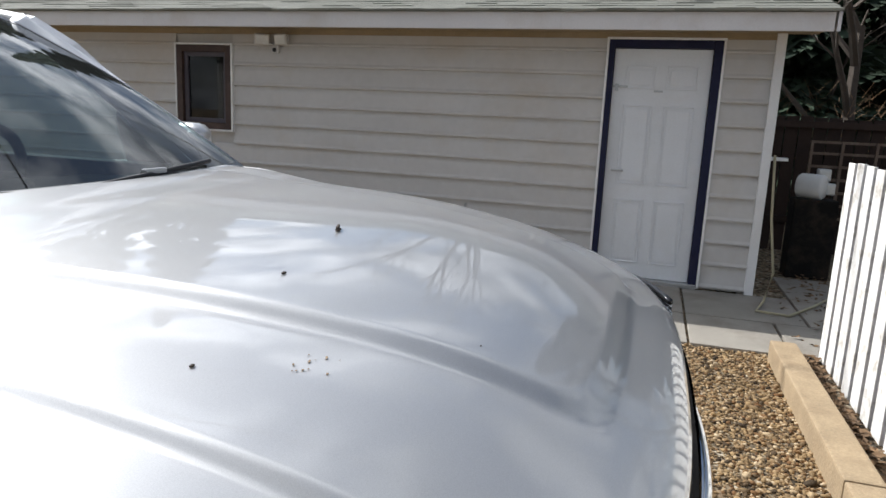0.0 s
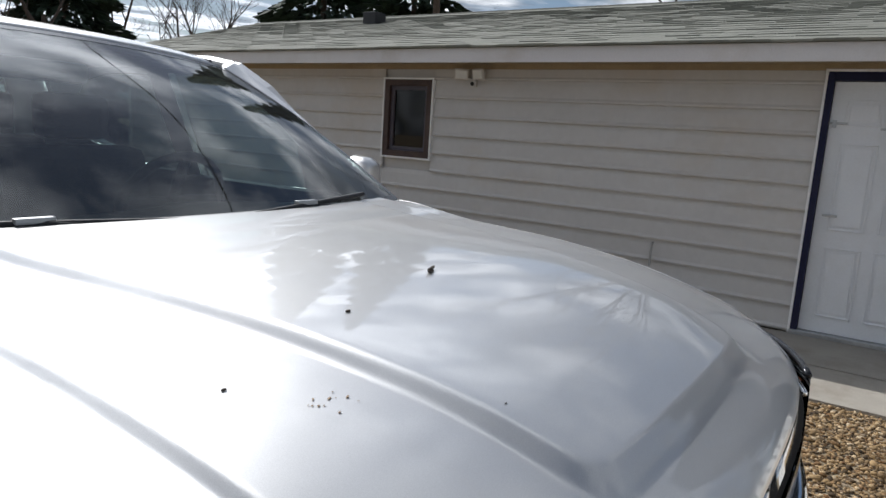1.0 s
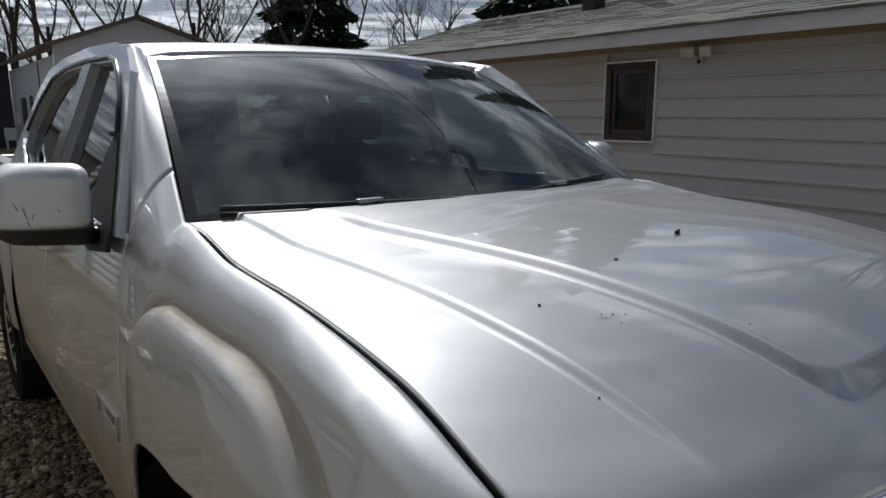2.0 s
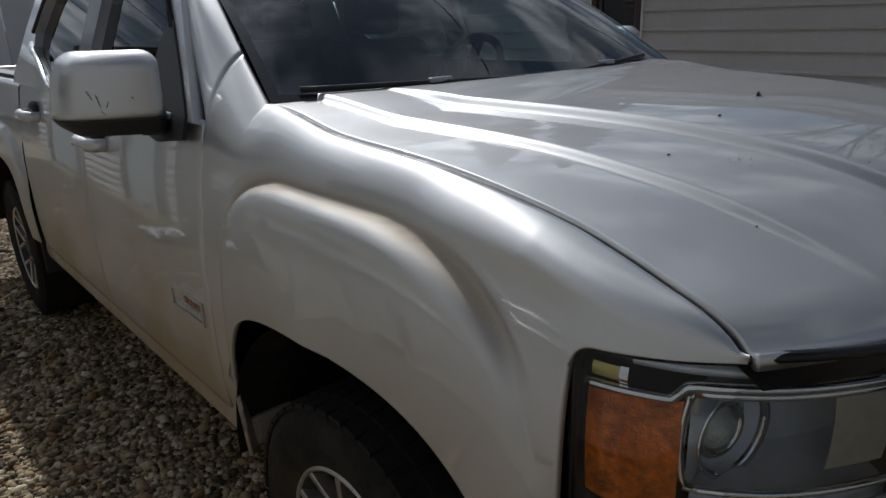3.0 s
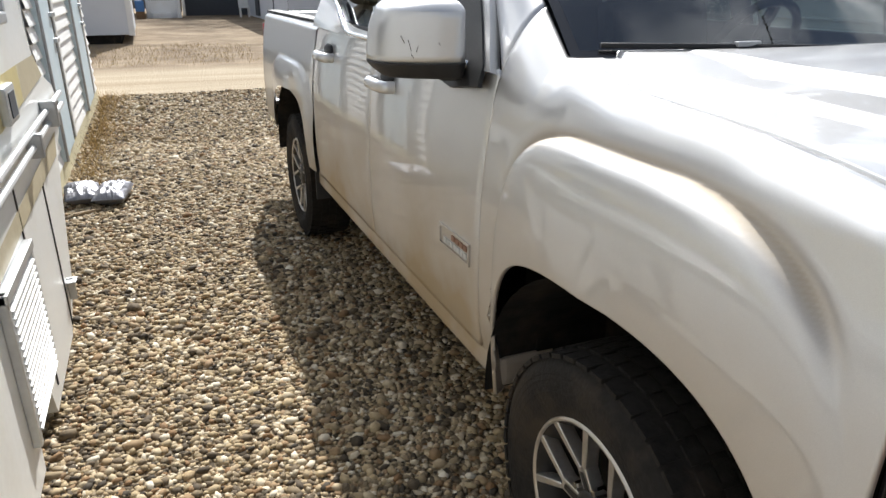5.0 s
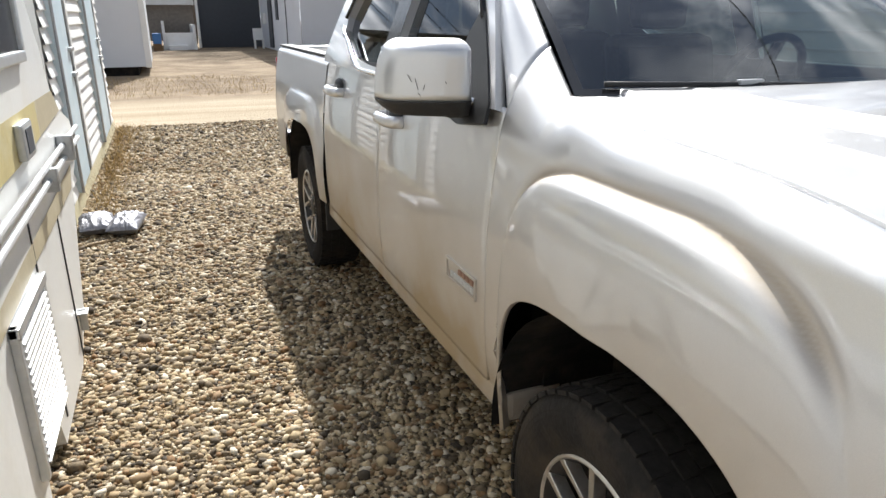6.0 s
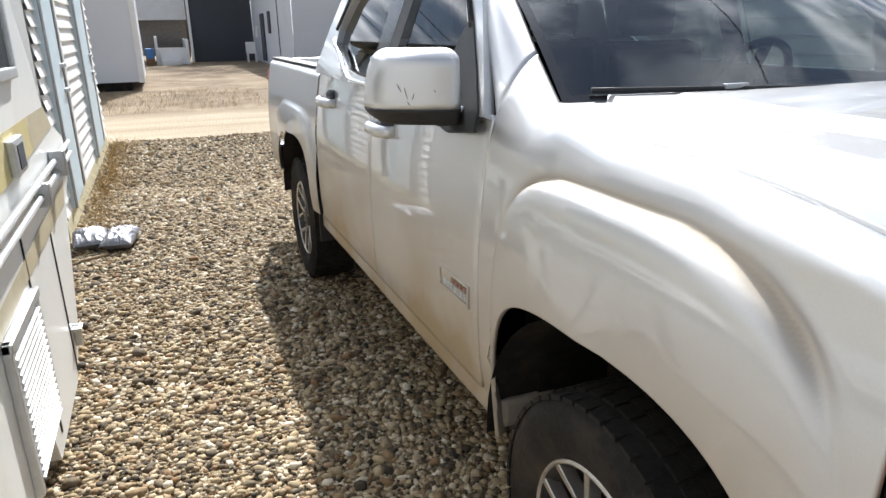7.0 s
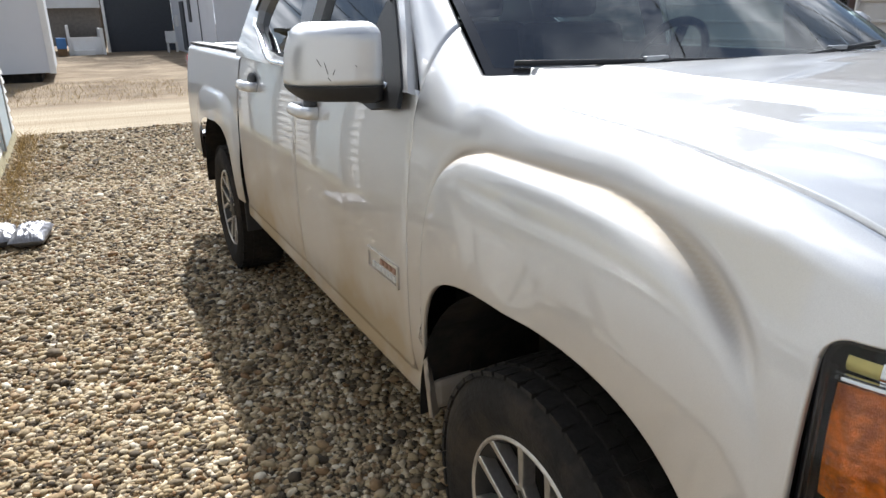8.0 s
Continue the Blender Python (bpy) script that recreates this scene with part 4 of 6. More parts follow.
def headlamp(s):
    base = part("headlamp", grid(lambda a, k: (side_x(s, nose(a, 0, -0.16)[0]), nose(a, 0, -0.16)[1], 0.800 + (lamp_brow(nose(a, 0)[1]) - 0.800) * k), lin(0.040, 0.69, 24), lin(0, 1, 6), flip=s < 0), BLACK, truck, "headlamp with amber corner reflector", smooth=True)

    def at(a, z, out=0.0):
        o, y, _ = nose(a, z, out - 0.006)
        return Vector((side_x(s, o), y, z))

    def sheet(a0, a1, z0, z1, out, name, material, n=14, nz=8, curve=0.0, ripple=0.0, owner=None):
        def f(a, z):
            k = (z - z0) / (z1 - z0)
            w = abs(((a - a0) * 36) % 2 - 1) * ripple
            return at(a, z, out + curve * math.sin(math.pi * k) - w)
        return part(name, grid(f, lin(a0, a1, n), lin(z0, z1, nz), flip=s < 0), material, owner or base, smooth=not ripple)

    def bar(name, pts, r, material, sides=8, owner=None):
        return part(name, tube(bmesh.new(), pts, r, sides), material, owner or base, smooth=True)

    # gasket along the fender's edge, with its rounded corner
    rim = [at(0.052, z, -0.004) for z in lin(0.80, 1.020, 10)]
    rim += [at(0.052 + 0.028 * (1 - math.cos(t)), 1.022 + 0.034 * math.sin(t), -0.004) for t in lin(0.15, math.pi / 2, 7)]
    rim += [at(a, lamp_brow(nose(a, 0)[1]) - 0.003, -0.004) for a in lin(0.10, 0.69, 18)]
    bar("gasket", rim, 0.0075, GLOSSBLACK)
    sheet(0.052, 0.064, 0.805, 1.015, -0.014, "lamp_border", GLOSSBLACK, 4)
    # amber corner with vertical facets behind its lens
    sheet(0.064, 0.212, 0.835, 1.003, -0.016, "amber_reflector", AMBER, 40, 14, 0.006, 0.005)
    # chrome brow: low beside the amber, then a step up over the bowl
    bar("chrome_brow", [at(a, 1.006 + 0.004 * (a - 0.066) / 0.13, -0.006) for a in lin(0.066, 0.196, 12)] + [at(0.206, 1.020, -0.006), at(0.216, 1.029, -0.006)]
        + [at(a, 1.031 + 0.006 * (a - 0.22) / 0.3, -0.006) for a in lin(0.23, 0.69, 16)], 0.0065, CHROME)
    bar("chrome_lip", [at(a, 1.017 + 0.004 * (a - 0.22) / 0.3, -0.016) for a in lin(0.225, 0.69, 16)], 0.006, CHROME)
    marker = sheet(0.074, 0.116, 1.015, 1.034, -0.012, "side_marker", MARKER, 8, 4, 0.004)
    sheet(0.117, 0.130, 1.012, 1.038, -0.008, "marker_cap", CHROME, 4, 4, 0.004, 0, marker)
    sheet(0.132, 0.69, 1.040, 1.054, -0.018, "light_guide", LAMPGREY, 20, 5, 0.005)
    # bright bowl, its rounded outer end and lower trim
    part("lamp_bowl", grid(lambda a, z: at(a, z, -0.022 - 0.118 * smooth01((a - 0.222) / 0.04)), lin(0.222, 0.54, 40), lin(0.880, 1.016, 8), flip=s < 0), LAMPGREY, base, smooth=True)
    for z in (0.880, 1.016):
        part("bowl_shelf", grid(lambda a, k: at(a, z, -0.018 - 0.125 * k * smooth01((a - 0.222) / 0.04)), lin(0.222, 0.54, 20), lin(0, 1, 4)), LAMPGREY, base, smooth=True)
    bar("bowl_rim", [at(0.226 - 0.016 * math.sin(t), 0.948 + 0.066 * math.cos(t), -0.020) for t in lin(0.0, math.pi * 0.9, 16)] + [at(a, 0.882, -0.020) for a in lin(0.245, 0.69, 16)], 0.006, CHROME)
    sheet(0.216, 0.232, 0.985, 1.012, -0.024, "bulb_bracket", BEIGE, 4, 4)
    sheet(0.23, 0.69, 0.835, 0.876, -0.030, "lower_tray", LAMPGREY, 16, 4)
    bar("chrome_lower_trim", [at(a, 0.856, -0.018) for a in lin(0.225, 0.69, 20)], 0.005, CHROME, 6)
    sheet(0.44, 0.535, 0.905, 1.008, -0.030, "frosted_panel", BEIGE, 8, 6, 0.006)
    sheet(0.54, 0.575, 0.84, 1.02, -0.020, "lamp_divider", GLOSSBLACK, 4, 4)
    sheet(0.58, 0.69, 0.88, 1.016, -0.045, "lamp_bowl", LAMPGREY, 8, 6)

    # projector in its round bezel
    aim = Vector((-s * 0.22, -1.0, 0.0)).normalized()

    def turned(name, profile, centre, material, owner=None, segments=32):
        bm = lathe(profile, segments)
        bm.transform(Matrix.Translation(centre) @ aim.to_track_quat("X", "Z").to_matrix().to_4x4())
        return part(name, bm, material, owner or base, smooth=True)

    centre = Vector((side_x(s, 0.765), -0.568, 0.938))
    bezel = turned("bezel", [(-0.035, 0.052), (0.000, 0.058), (0.012, 0.066), (0.016, 0.064), (0.010, 0.058)], centre, CHROME)
    turned("bezel_cup", [(-0.036, 0.001), (-0.036, 0.045), (-0.030, 0.054), (0.006, 0.057)], centre, LAMPGREY, bezel)
    inner = centre + Vector((-s * 0.012, 0.004, 0.004))
    turned("projector_ring", [(-0.020, 0.041), (0.004, 0.041), (0.009, 0.037), (0.004, 0.032), (-0.01, 0.030)], inner, CHROME, bezel)
    turned("projector_lens", [(0.020, 0.0005), (0.018, 0.010), (0.013, 0.019), (0.005, 0.027), (-0.004, 0.031)], inner, LENS, bezel)
    # clear outer cover
    part("lamp_cover", grid(lambda a, k: at(a, 0.803 + (lamp_brow(nose(a, 0)[1]) - 0.006 - 0.803) * k, 0.002 + 0.004 * math.sin(math.pi * k)), lin(0.056, 0.69, 24), lin(0, 1, 8), flip=s < 0), CLEAR, base, smooth=True)


# mirrors
def mirror(s):
    def shell(name, levels, outline, material, owner, lean=0.0):
        """Rings of rounded boxes: outline(k) gives centre, half width, front and back depth and sweep."""
        bm = bmesh.new()
        rings = []
        n = 40
        for z, k in levels:
            cx, w, front, rear = outline(k)
            ring = []
            for i in range(n):
                t = 2 * math.pi * i / n
                c, q = math.cos(t), math.sin(t)
                c, q = math.copysign(abs(c) ** 0.34, c), math.copysign(abs(q) ** 0.5, q)
                yy = 0.848 + 0.050 * c + 0.016 * c * c + (front if q < 0 else rear) * q
                ring.append(bm.verts.new((side_x(s, cx + w * c - (lean * max(0.0, k - 0.30) ** 2 if c > 0 else 0.0)), yy, z)))
            rings.append(ring)
        for p, q in zip(rings, rings[1:]):
            for i in range(n):
                bm.faces.new((p[i], p[(i + 1) % n], q[(i + 1) % n], q[i]))
        bm.faces.new(rings[0][::-1]); bm.faces.new(rings[-1])
        return part(name, bm, material, owner, smooth=True)

    def upper(k):
        u = max(0.0, (k - 0.80) / 0.20)
        r = 1 - math.sqrt(max(0.0, 1 - min(u, 0.999) ** 2))
        return 1.034 - 0.004 * k, 0.106 - 0.007 * k - 0.030 * r, 0.078 - 0.020 * u - 0.030 * r, 0.045 - 0.02 * r

    def lower(k):
        return 1.034 - 0.022 * (1 - k) ** 1.5, 0.107 - 0.022 * (1 - k) ** 1.5, 0.079 - 0.030 * (1 - k), 0.046

    cap = shell("door_mirror", [(1.246 + 0.150 * k, k) for k in lin(0, 0.8, 8) + lin(0.82, 0.98, 9) + [0.992, 0.999]], upper, PAINT, truck, 0.055)
    cap["label"] = "door mirror with silver cap and black base"
    shell("mirror_base", [(1.204 + 0.042 * k, k) for k in lin(0, 1, 8)], lower, BLACK, cap)
    bm = tube(bmesh.new(), [(side_x(s, 0.97), 0.83, 1.216), (side_x(s, 0.925), 0.835, 1.214), (side_x(s, 0.88), 0.85, 1.214)], 0.022, 10)
    part("mirror_arm", bm, BLACK, cap, smooth=True)
    a, b = side_x(s, 0.955), side_x(s, 0.905)
    part("arm_cap", boxes([(min(a, b), max(a, b), 0.80, 0.86, 1.230, 1.238)], 0.003), PAINT, cap)
    a, b = side_x(s, 1.12), side_x(s, 0.945)
    part("mirror_glass", boxes([(min(a, b), max(a, b), 0.915, 0.922, 1.250, 1.375)], 0), CHROME, cap)
    # dried splashes on the cap
    if s > 0:
        for dx, z, h, lean in ((0.050, 1.300, 0.022, 0.006), (0.036, 1.288, 0.028, 0.004), (0.020, 1.280, 0.014, -0.003), (-0.030, 1.292, 0.006, 0.002), (0.030, 1.262, 0.010, 0.004)):
            y = 0.848 + 0.05 * dx / 0.106 + 0.016 * (dx / 0.106) ** 2 - 0.0775
            bm = tube(bmesh.new(), [(side_x(s, 1.034 + dx + lean), y, z + h / 2), (side_x(s, 1.034 + dx), y, z), (side_x(s, 1.034 + dx - lean), y, z - h / 2)], 0.0008, 5)
            part("mud_splash", bm, UNDER, cap)


# wheels
def wheel(s, cy, steer=0.0):
    w = new("wheel")
    w.parent = truck
    w["label"] = "muddy tyre on split-spoke alloy rim"
    w.matrix_basis = pose(side_x(s, 0.805), cy, HUB_Z, 0, 0, steer) @ (Matrix.Diagonal((-1, 1, 1, 1)) if s > 0 else Matrix.Identity(4))
    R = TYRE_R
    prof = [(-0.105, 0.222), (-0.122, 0.25), (-0.130, 0.29), (-0.126, 0.335), (-0.112, 0.360), (-0.09, R - 0.008), (0, R - 0.004), (0.09, R - 0.008),
            (0.112, 0.360), (0.126, 0.335), (0.130, 0.29), (0.122, 0.25), (0.105, 0.222)]
    bm = lathe(prof, 64)
    part("tyre", bm, RUBBER, w, smooth=True)
    bm = bmesh.new()
    for k in range(46):
        th = 2 * math.pi * k / 46
        for a0, a1, tw in ((0.070, 0.118, 0.0), (0.022, 0.062, 0.05), (-0.020, 0.018, 0.02), (-0.062, -0.024, 0.06), (-0.118, -0.070, 0.03)):
            m = Matrix.Rotation(th + tw, 4, "X") @ Matrix.Translation(((a0 + a1) / 2, 0, R - 0.006 - (0.006 if abs(a0 + a1) > 0.15 else 0))) @ Matrix.Diagonal((a1 - a0, 0.040, 0.011, 1))
            bmesh.ops.create_cube(bm, size=1, matrix=m)
    part("tread", bm, RUBBER, w)
    bm = bmesh.new()
    for k in range(4):
        lathe([(0.1275 - 0.0012 * k, 0.285 + 0.013 * k), (0.1315 - 0.0012 * k, 0.288 + 0.013 * k), (0.1275 - 0.0012 * k, 0.292 + 0.013 * k)], 64, bm)
    part("sidewall_ribs", bm, RUBBER, w, smooth=True)
    rim = part("rim", lathe([(-0.10, 0.218), (-0.09, 0.195), (0.06, 0.190), (0.09, 0.205), (0.108, 0.216), (0.112, 0.224), (0.104, 0.228)], 56), DARKALLOY, w, smooth=True)
    part("rim_lip", lathe([(0.104, 0.214), (0.113, 0.219), (0.1135, 0.224), (0.106, 0.229)], 56), ALLOY, w, smooth=True)
    bm = lathe([(-0.02, 0.001), (-0.02, 0.17), (-0.05, 0.18)], 40)
    part("brake_disc", bm, UNDER, w)
    for k in range(6):
        c = 2 * math.pi * k / 6 + radians(65)

        def on(r, t, x):
            return Vector((x, r * math.cos(c + t), r * math.sin(c + t)))
        # a split spoke: a stem from the hub that forks into two legs
        bm = bmesh.new()
        for q in ([on(0.050, -0.36, 0.090), on(0.050, 0.36, 0.090), on(0.118, 0.14, 0.098), on(0.118, -0.14, 0.098)],
                  [on(0.110, 0.0, 0.098), on(0.112, 0.150, 0.098), on(0.217, 0.350, 0.109), on(0.217, 0.255, 0.109)],
                  [on(0.112, -0.150, 0.098), on(0.110, 0.0, 0.098), on(0.217, -0.255, 0.109), on(0.217, -0.350, 0.109)]):
            vs = [bm.verts.new(p) for p in q] + [bm.verts.new(p + Vector((-0.035, 0, 0))) for p in q]
            for f in ((0, 1, 2, 3), (7, 6, 5, 4), (0, 4, 5, 1), (1, 5, 6, 2), (2, 6, 7, 3), (3, 7, 4, 0)):
                bm.faces.new([vs[i] for i in f])
        bmesh.ops.bevel(bm, geom=list(bm.edges), offset=0.002, segments=1, affect="EDGES")
        spoke = part("spoke", bm, ALLOY, w)
        bm = bmesh.new()
        q = [on(0.055, -0.20, 0.0915), on(0.055, 0.20, 0.0915), on(0.104, 0.075, 0.0985), on(0.104, -0.075, 0.0985)]
        bm.faces.new([bm.verts.new(p) for p in q])
        part("spoke_pocket", bm, DARKALLOY, spoke)
    part("hub_cap", lathe([(0.060, 0.062), (0.092, 0.060), (0.100, 0.045), (0.103, 0.001)], 28), DARKALLOY, w, smooth=True)
    for k in range(6):
        c = 2 * math.pi * (k + 0.5) / 6 + radians(65)
        bm = bmesh.new()
        bmesh.ops.create_cone(bm, cap_ends=True, segments=6, radius1=0.011, radius2=0.009, depth=0.03, matrix=Matrix.Translation((0.085, 0.075 * math.cos(c), 0.075 * math.sin(c))) @ Matrix.Rotation(math.pi / 2, 4, "Y"))
        part("lug_nut", bm, CHROME, w)
    return w


for s in (1, -1):
    headlamp(s)
    mirror(s)
    wheel(s, FRONT_AXLE + 0.05)
    wheel(s, REAR_AXLE)

# cowl, wipers, cabin
part("cowl", grid(lambda u, v: (CX + 0.80 * u, 0.30 + 0.155 * u * u + 0.10 * v, 1.235 + 0.014 * u * u + 0.022 * v), lin(-1, 1, 30), lin(0, 1, 4)), BLACK, truck)


def wiper(u0, u1, v0, v1):
    def on(u, v):
        return ws_point(u, v, 0.011)
    bm = tube(bmesh.new(), [on(u0 + (u1 - u0) * k, v0 + (v1 - v0) * k + 0.008 * math.sin(math.pi * k)) for k in lin(0, 1, 12)], 0.007, 6)
    w = part("wiper", bm, BLACK, truck, "black windshield wiper", smooth=True)
    bm = tube(bmesh.new(), [on(u1 + 0.02, 0.0), on((u0 + u1) / 2 + 0.12, 0.02), on((u0 + u1) / 2, v0 * 0.5 + v1 * 0.5 + 0.012)], 0.007, 6)
    part("wiper_arm", bm, BLACK, w, smooth=True)
    m = on((u0 + u1) / 2, (v0 + v1) / 2 + 0.012)
    part("wiper_clip", boxes([(m.x - 0.035, m.x + 0.035, m.y - 0.010, m.y + 0.006, m.z - 0.002, m.z + 0.010)], 0.003), GALV, w)


wiper(-0.90, -0.05, 0.035, 0.025)
wiper(-0.02, 0.72, 0.018, 0.055)
dash_profile = [(0.40, 1.22), (0.55, 1.245), (0.80, 1.235), (0.98, 1.215), (1.05, 1.17), (1.06, 1.02), (0.98, 0.80), (0.80, 0.72)]
part("dashboard", grid(lambda u, v: (CX + 0.83 * u, dash_profile[int(v)][0], dash_profile[int(v)][1] + 0.02 * math.exp(-((u - 0.48) / 0.25) ** 2) * (1 if int(v) in (2, 3) else 0)), lin(-1, 1, 30), range(8)), TRIMGREY, truck, smooth=True)
sw = Matrix.Translation((CX + 0.42, 1.17, 1.21)) @ Matrix.Rotation(radians(-62), 4, "X")
bm = tube(bmesh.new(), [sw @ Vector((0.185 * math.cos(t), 0.185 * math.sin(t), 0)) for t in lin(0, 2 * math.pi, 41)], 0.016, 8, cap=False)
steer = part("steering_wheel", bm, TRIMGREY, truck, smooth=True)
part("wheel_spokes", tube(tube(bmesh.new(), [sw @ Vector((-0.17, 0, 0)), sw @ Vector((0.17, 0, 0))], 0.024, 6), [sw @ Vector((0, 0, 0)), sw @ Vector((0, -0.17, 0))], 0.02, 6), TRIMGREY, steer)


def seat(x, y, width):
    se = part("seat", boxes([(x - width / 2, x + width / 2, y - 0.45, y + 0.08, 0.72, 0.92)], 0.05), SEAT, truck, smooth=False)
    bm = boxes([(x - width / 2, x + width / 2, y + 0.02, y + 0.16, 0.88, 1.37)], 0.05)
    for v in bm.verts:
        v.co.y += 0.22 * (v.co.z - 0.88)
    part("seat_back", bm, SEAT, se)
    for hx in ([x] if width < 0.8 else [x - 0.42, x + 0.42]):
        part("headrest", boxes([(hx - 0.13, hx + 0.13, y + 0.16, y + 0.26, 1.39, 1.56)], 0.04), SEAT, se)


seat(CX - 0.40, 1.55, 0.52)
seat(CX + 0.40, 1.55, 0.52)
seat(CX, 2.36, 1.35)
part("rear_view_mirror", boxes([(CX - 0.13, CX + 0.13, 1.14, 1.17, 1.575, 1.635)], 0.012), BLACK, truck)
# bits lying on the hood: twig, droppings, specks
for i, (x, y, r) in enumerate(((0.001, -0.230, 0.013), (-0.274, -0.288, 0.008), (-0.510, -0.330, 0.006), (-0.60, -0.52, 0.004), (-0.30, -0.55, 0.003))):
    z = hood_z(x - CX, y)
    bm = bmesh.new()
    bmesh.ops.create_icosphere(bm, subdivisions=2, radius=r * 0.5, matrix=Matrix.Translation((x, y, z + r * 0.2)) @ Matrix.Diagonal((1.2, 0.7, 0.45, 1)))
    if i == 0:
        tube(bm, [(x - 0.012, y - 0.004, z + 0.006), (x + 0.022, y + 0.01, z + 0.005)], 0.003, 5)
    ob = mesh_object("debris_fleck", bm, BARK, None, True)
    tagged(ob, "small dark fleck of bark on the silver hood", "debris", "flecks on the hood")
bm = bmesh.new()
rnd = random.Random(3)
for k in range(14):
    x, y = -0.436 + rnd.uniform(-0.028, 0.028), -0.418 + rnd.uniform(-0.018, 0.018)
    bmesh.ops.create_icosphere(bm, subdivisions=1, radius=rnd.uniform(0.0007, 0.0017), matrix=Matrix.Translation((x, y, hood_z(x - CX, y) + 0.001)) @ Matrix.Diagonal((1.4, 1, 0.3, 1)))
tagged(mesh_object("dropping_mark", bm, mat("dried_dropping", (0.30, 0.22, 0.14), 0.9), None), "dried brown spatter on the silver hood", "debris")


# ---------- ground ----------
def ground_z(x, y):
    """The drive is worn a little lower than the yard beside it."""
    return DRIVE_Z * smooth01((x + 1.95) / 0.5) * smooth01((1.75 - x) / 0.6) * smooth01((y + 1.4) / 0.5) * smooth01((10.5 - y) / 3.0)


ground = mesh_object("ground", grid(lambda x, y: (x, y, ground_z(x, y)), [-150, -60, -20, -6, -3] + lin(-2.1, 2.1, 29) + [3, 6, 20, 60, 150],
                                    [-120, -40, -10, -3] + lin(-1.6, 0, 9) + lin(0.5, 11, 22) + [14, 20, 40, 100, 220]), GROUND, None, True)
tagged(ground, kind="structure")


def pebbles(name, count, area, size, seed, label, material):
    """Loose rounded stones, each a squashed ball of its own, lying on the ground."""
    rng = np.random.default_rng(seed)
    bm = bmesh.new()
    bmesh.ops.create_icosphere(bm, subdivisions=1, radius=1)
    bv = np.array([v.co[:] for v in bm.verts]); bf = np.array([[v.index for v in f.verts] for f in bm.faces])
    bm.free()
    x0, x1, y0, y1 = area
    px, py = rng.uniform(x0, x1, count), y0 + (y1 - y0) * rng.uniform(0, 1, count) ** 1.25
    ramp = lambda q: np.clip(q, 0, 1) ** 2 * (3 - 2 * np.clip(q, 0, 1))
    pz = DRIVE_Z * ramp((px + 1.95) / 0.5) * ramp((1.75 - px) / 0.6) * ramp((py + 1.4) / 0.5) * ramp((10.5 - py) / 3.0)
    r = size * np.exp(rng.normal(0, 0.32, count)) * (1 + 0.05 * (py - y0))
    sc = np.stack([r * rng.uniform(0.9, 1.5, count), r * rng.uniform(0.7, 1.0, count), r * rng.uniform(0.45, 0.7, count)], 1)
    th = rng.uniform(0, 6.283, count)
    tilt = rng.normal(0, 0.25, count)
    v = bv[None] * (1 + rng.normal(0, 0.10, (count, len(bv), 1))) * sc[:, None]
    vx, vz = v[..., 0] * np.cos(tilt)[:, None] - v[..., 2] * np.sin(tilt)[:, None], v[..., 0] * np.sin(tilt)[:, None] + v[..., 2] * np.cos(tilt)[:, None]
    c, s = np.cos(th)[:, None], np.sin(th)[:, None]
    out = np.stack([vx * c - v[..., 1] * s + px[:, None], vx * s + v[..., 1] * c + py[:, None], vz + (pz + sc[:, 2] * rng.uniform(0.2, 0.9, count))[:, None]], -1).reshape(-1, 3)
    faces = (bf[None] + (np.arange(count) * len(bv))[:, None, None]).reshape(-1, 3)
    me = bpy.data.meshes.new(name)
    me.vertices.add(len(out)); me.vertices.foreach_set("co", out.ravel())
    me.loops.add(faces.size); me.loops.foreach_set("vertex_index", faces.ravel())
    me.polygons.add(len(faces)); me.polygons.foreach_set("loop_start", np.arange(len(faces)) * 3)
    me.polygons.foreach_set("use_smooth", np.ones(len(faces), bool))
    me.update(calc_edges=True)
    me.materials.append(material)
    return tagged(new(name, me), label, "gravel", kind="stuff")


pebbles("gravel", 54000, (-2.40, -0.55, 0.55, 6.2), 0.0102, 5, "tan and grey rounded river gravel covering the driveway", STONES)
pebbles("gravel", 30000, (-2.4, 1.2, 5.4, 9.6), 0.0125, 6, "tan and grey rounded gravel at the end of the driveway", STONES)
pebbles("gravel", 22000, (1.0, 3.75, -1.56, 0.3), 0.0088, 7, "fine brown gravel bed beside the timber edging", BROWNSTONES)
pebbles("gravel", 8000, (-0.7, 1.0, 0.4, 4.4), 0.0115, 8, "shaded gravel under the parked pickup truck", STONES)

# ---------- garage beside the truck ----------
GX, GY0, GY1, GTOP = 5.40, -1.65, 9.4, 2.25
garage = thing("garage", "low cream vinyl-sided garage with grey shingle roof", "garage", at=(GX, GY0, 0))
garage.location = (0, 0, 0)
core = outline_sheet([[(GY0, 0.02), (GY1, 0.02), (GY1, GTOP + 0.1), (GY0, GTOP + 0.1)],
                      [(-1.13, 0.05), (-0.29, 0.05), (-0.29, 2.11), (-1.13, 2.11)],
                      [(3.63, 1.24), (4.21, 1.24), (4.21, 2.03), (3.63, 2.03)]], lambda a, b: (GX + 0.075, a, b))
wall = part("wall", core, SIDING, garage)
solid(wall, 0.10, 0)
part("end_wall", boxes([(GX + 0.03, 11.2, GY0, GY0 + 0.1, 0.0, GTOP + 0.1), (GX + 0.03, 11.2, GY1 - 0.1, GY1, 0, GTOP + 0.1), (11.1, 11.2, GY0, GY1, 0, GTOP + 0.1)]), SIDING, garage)
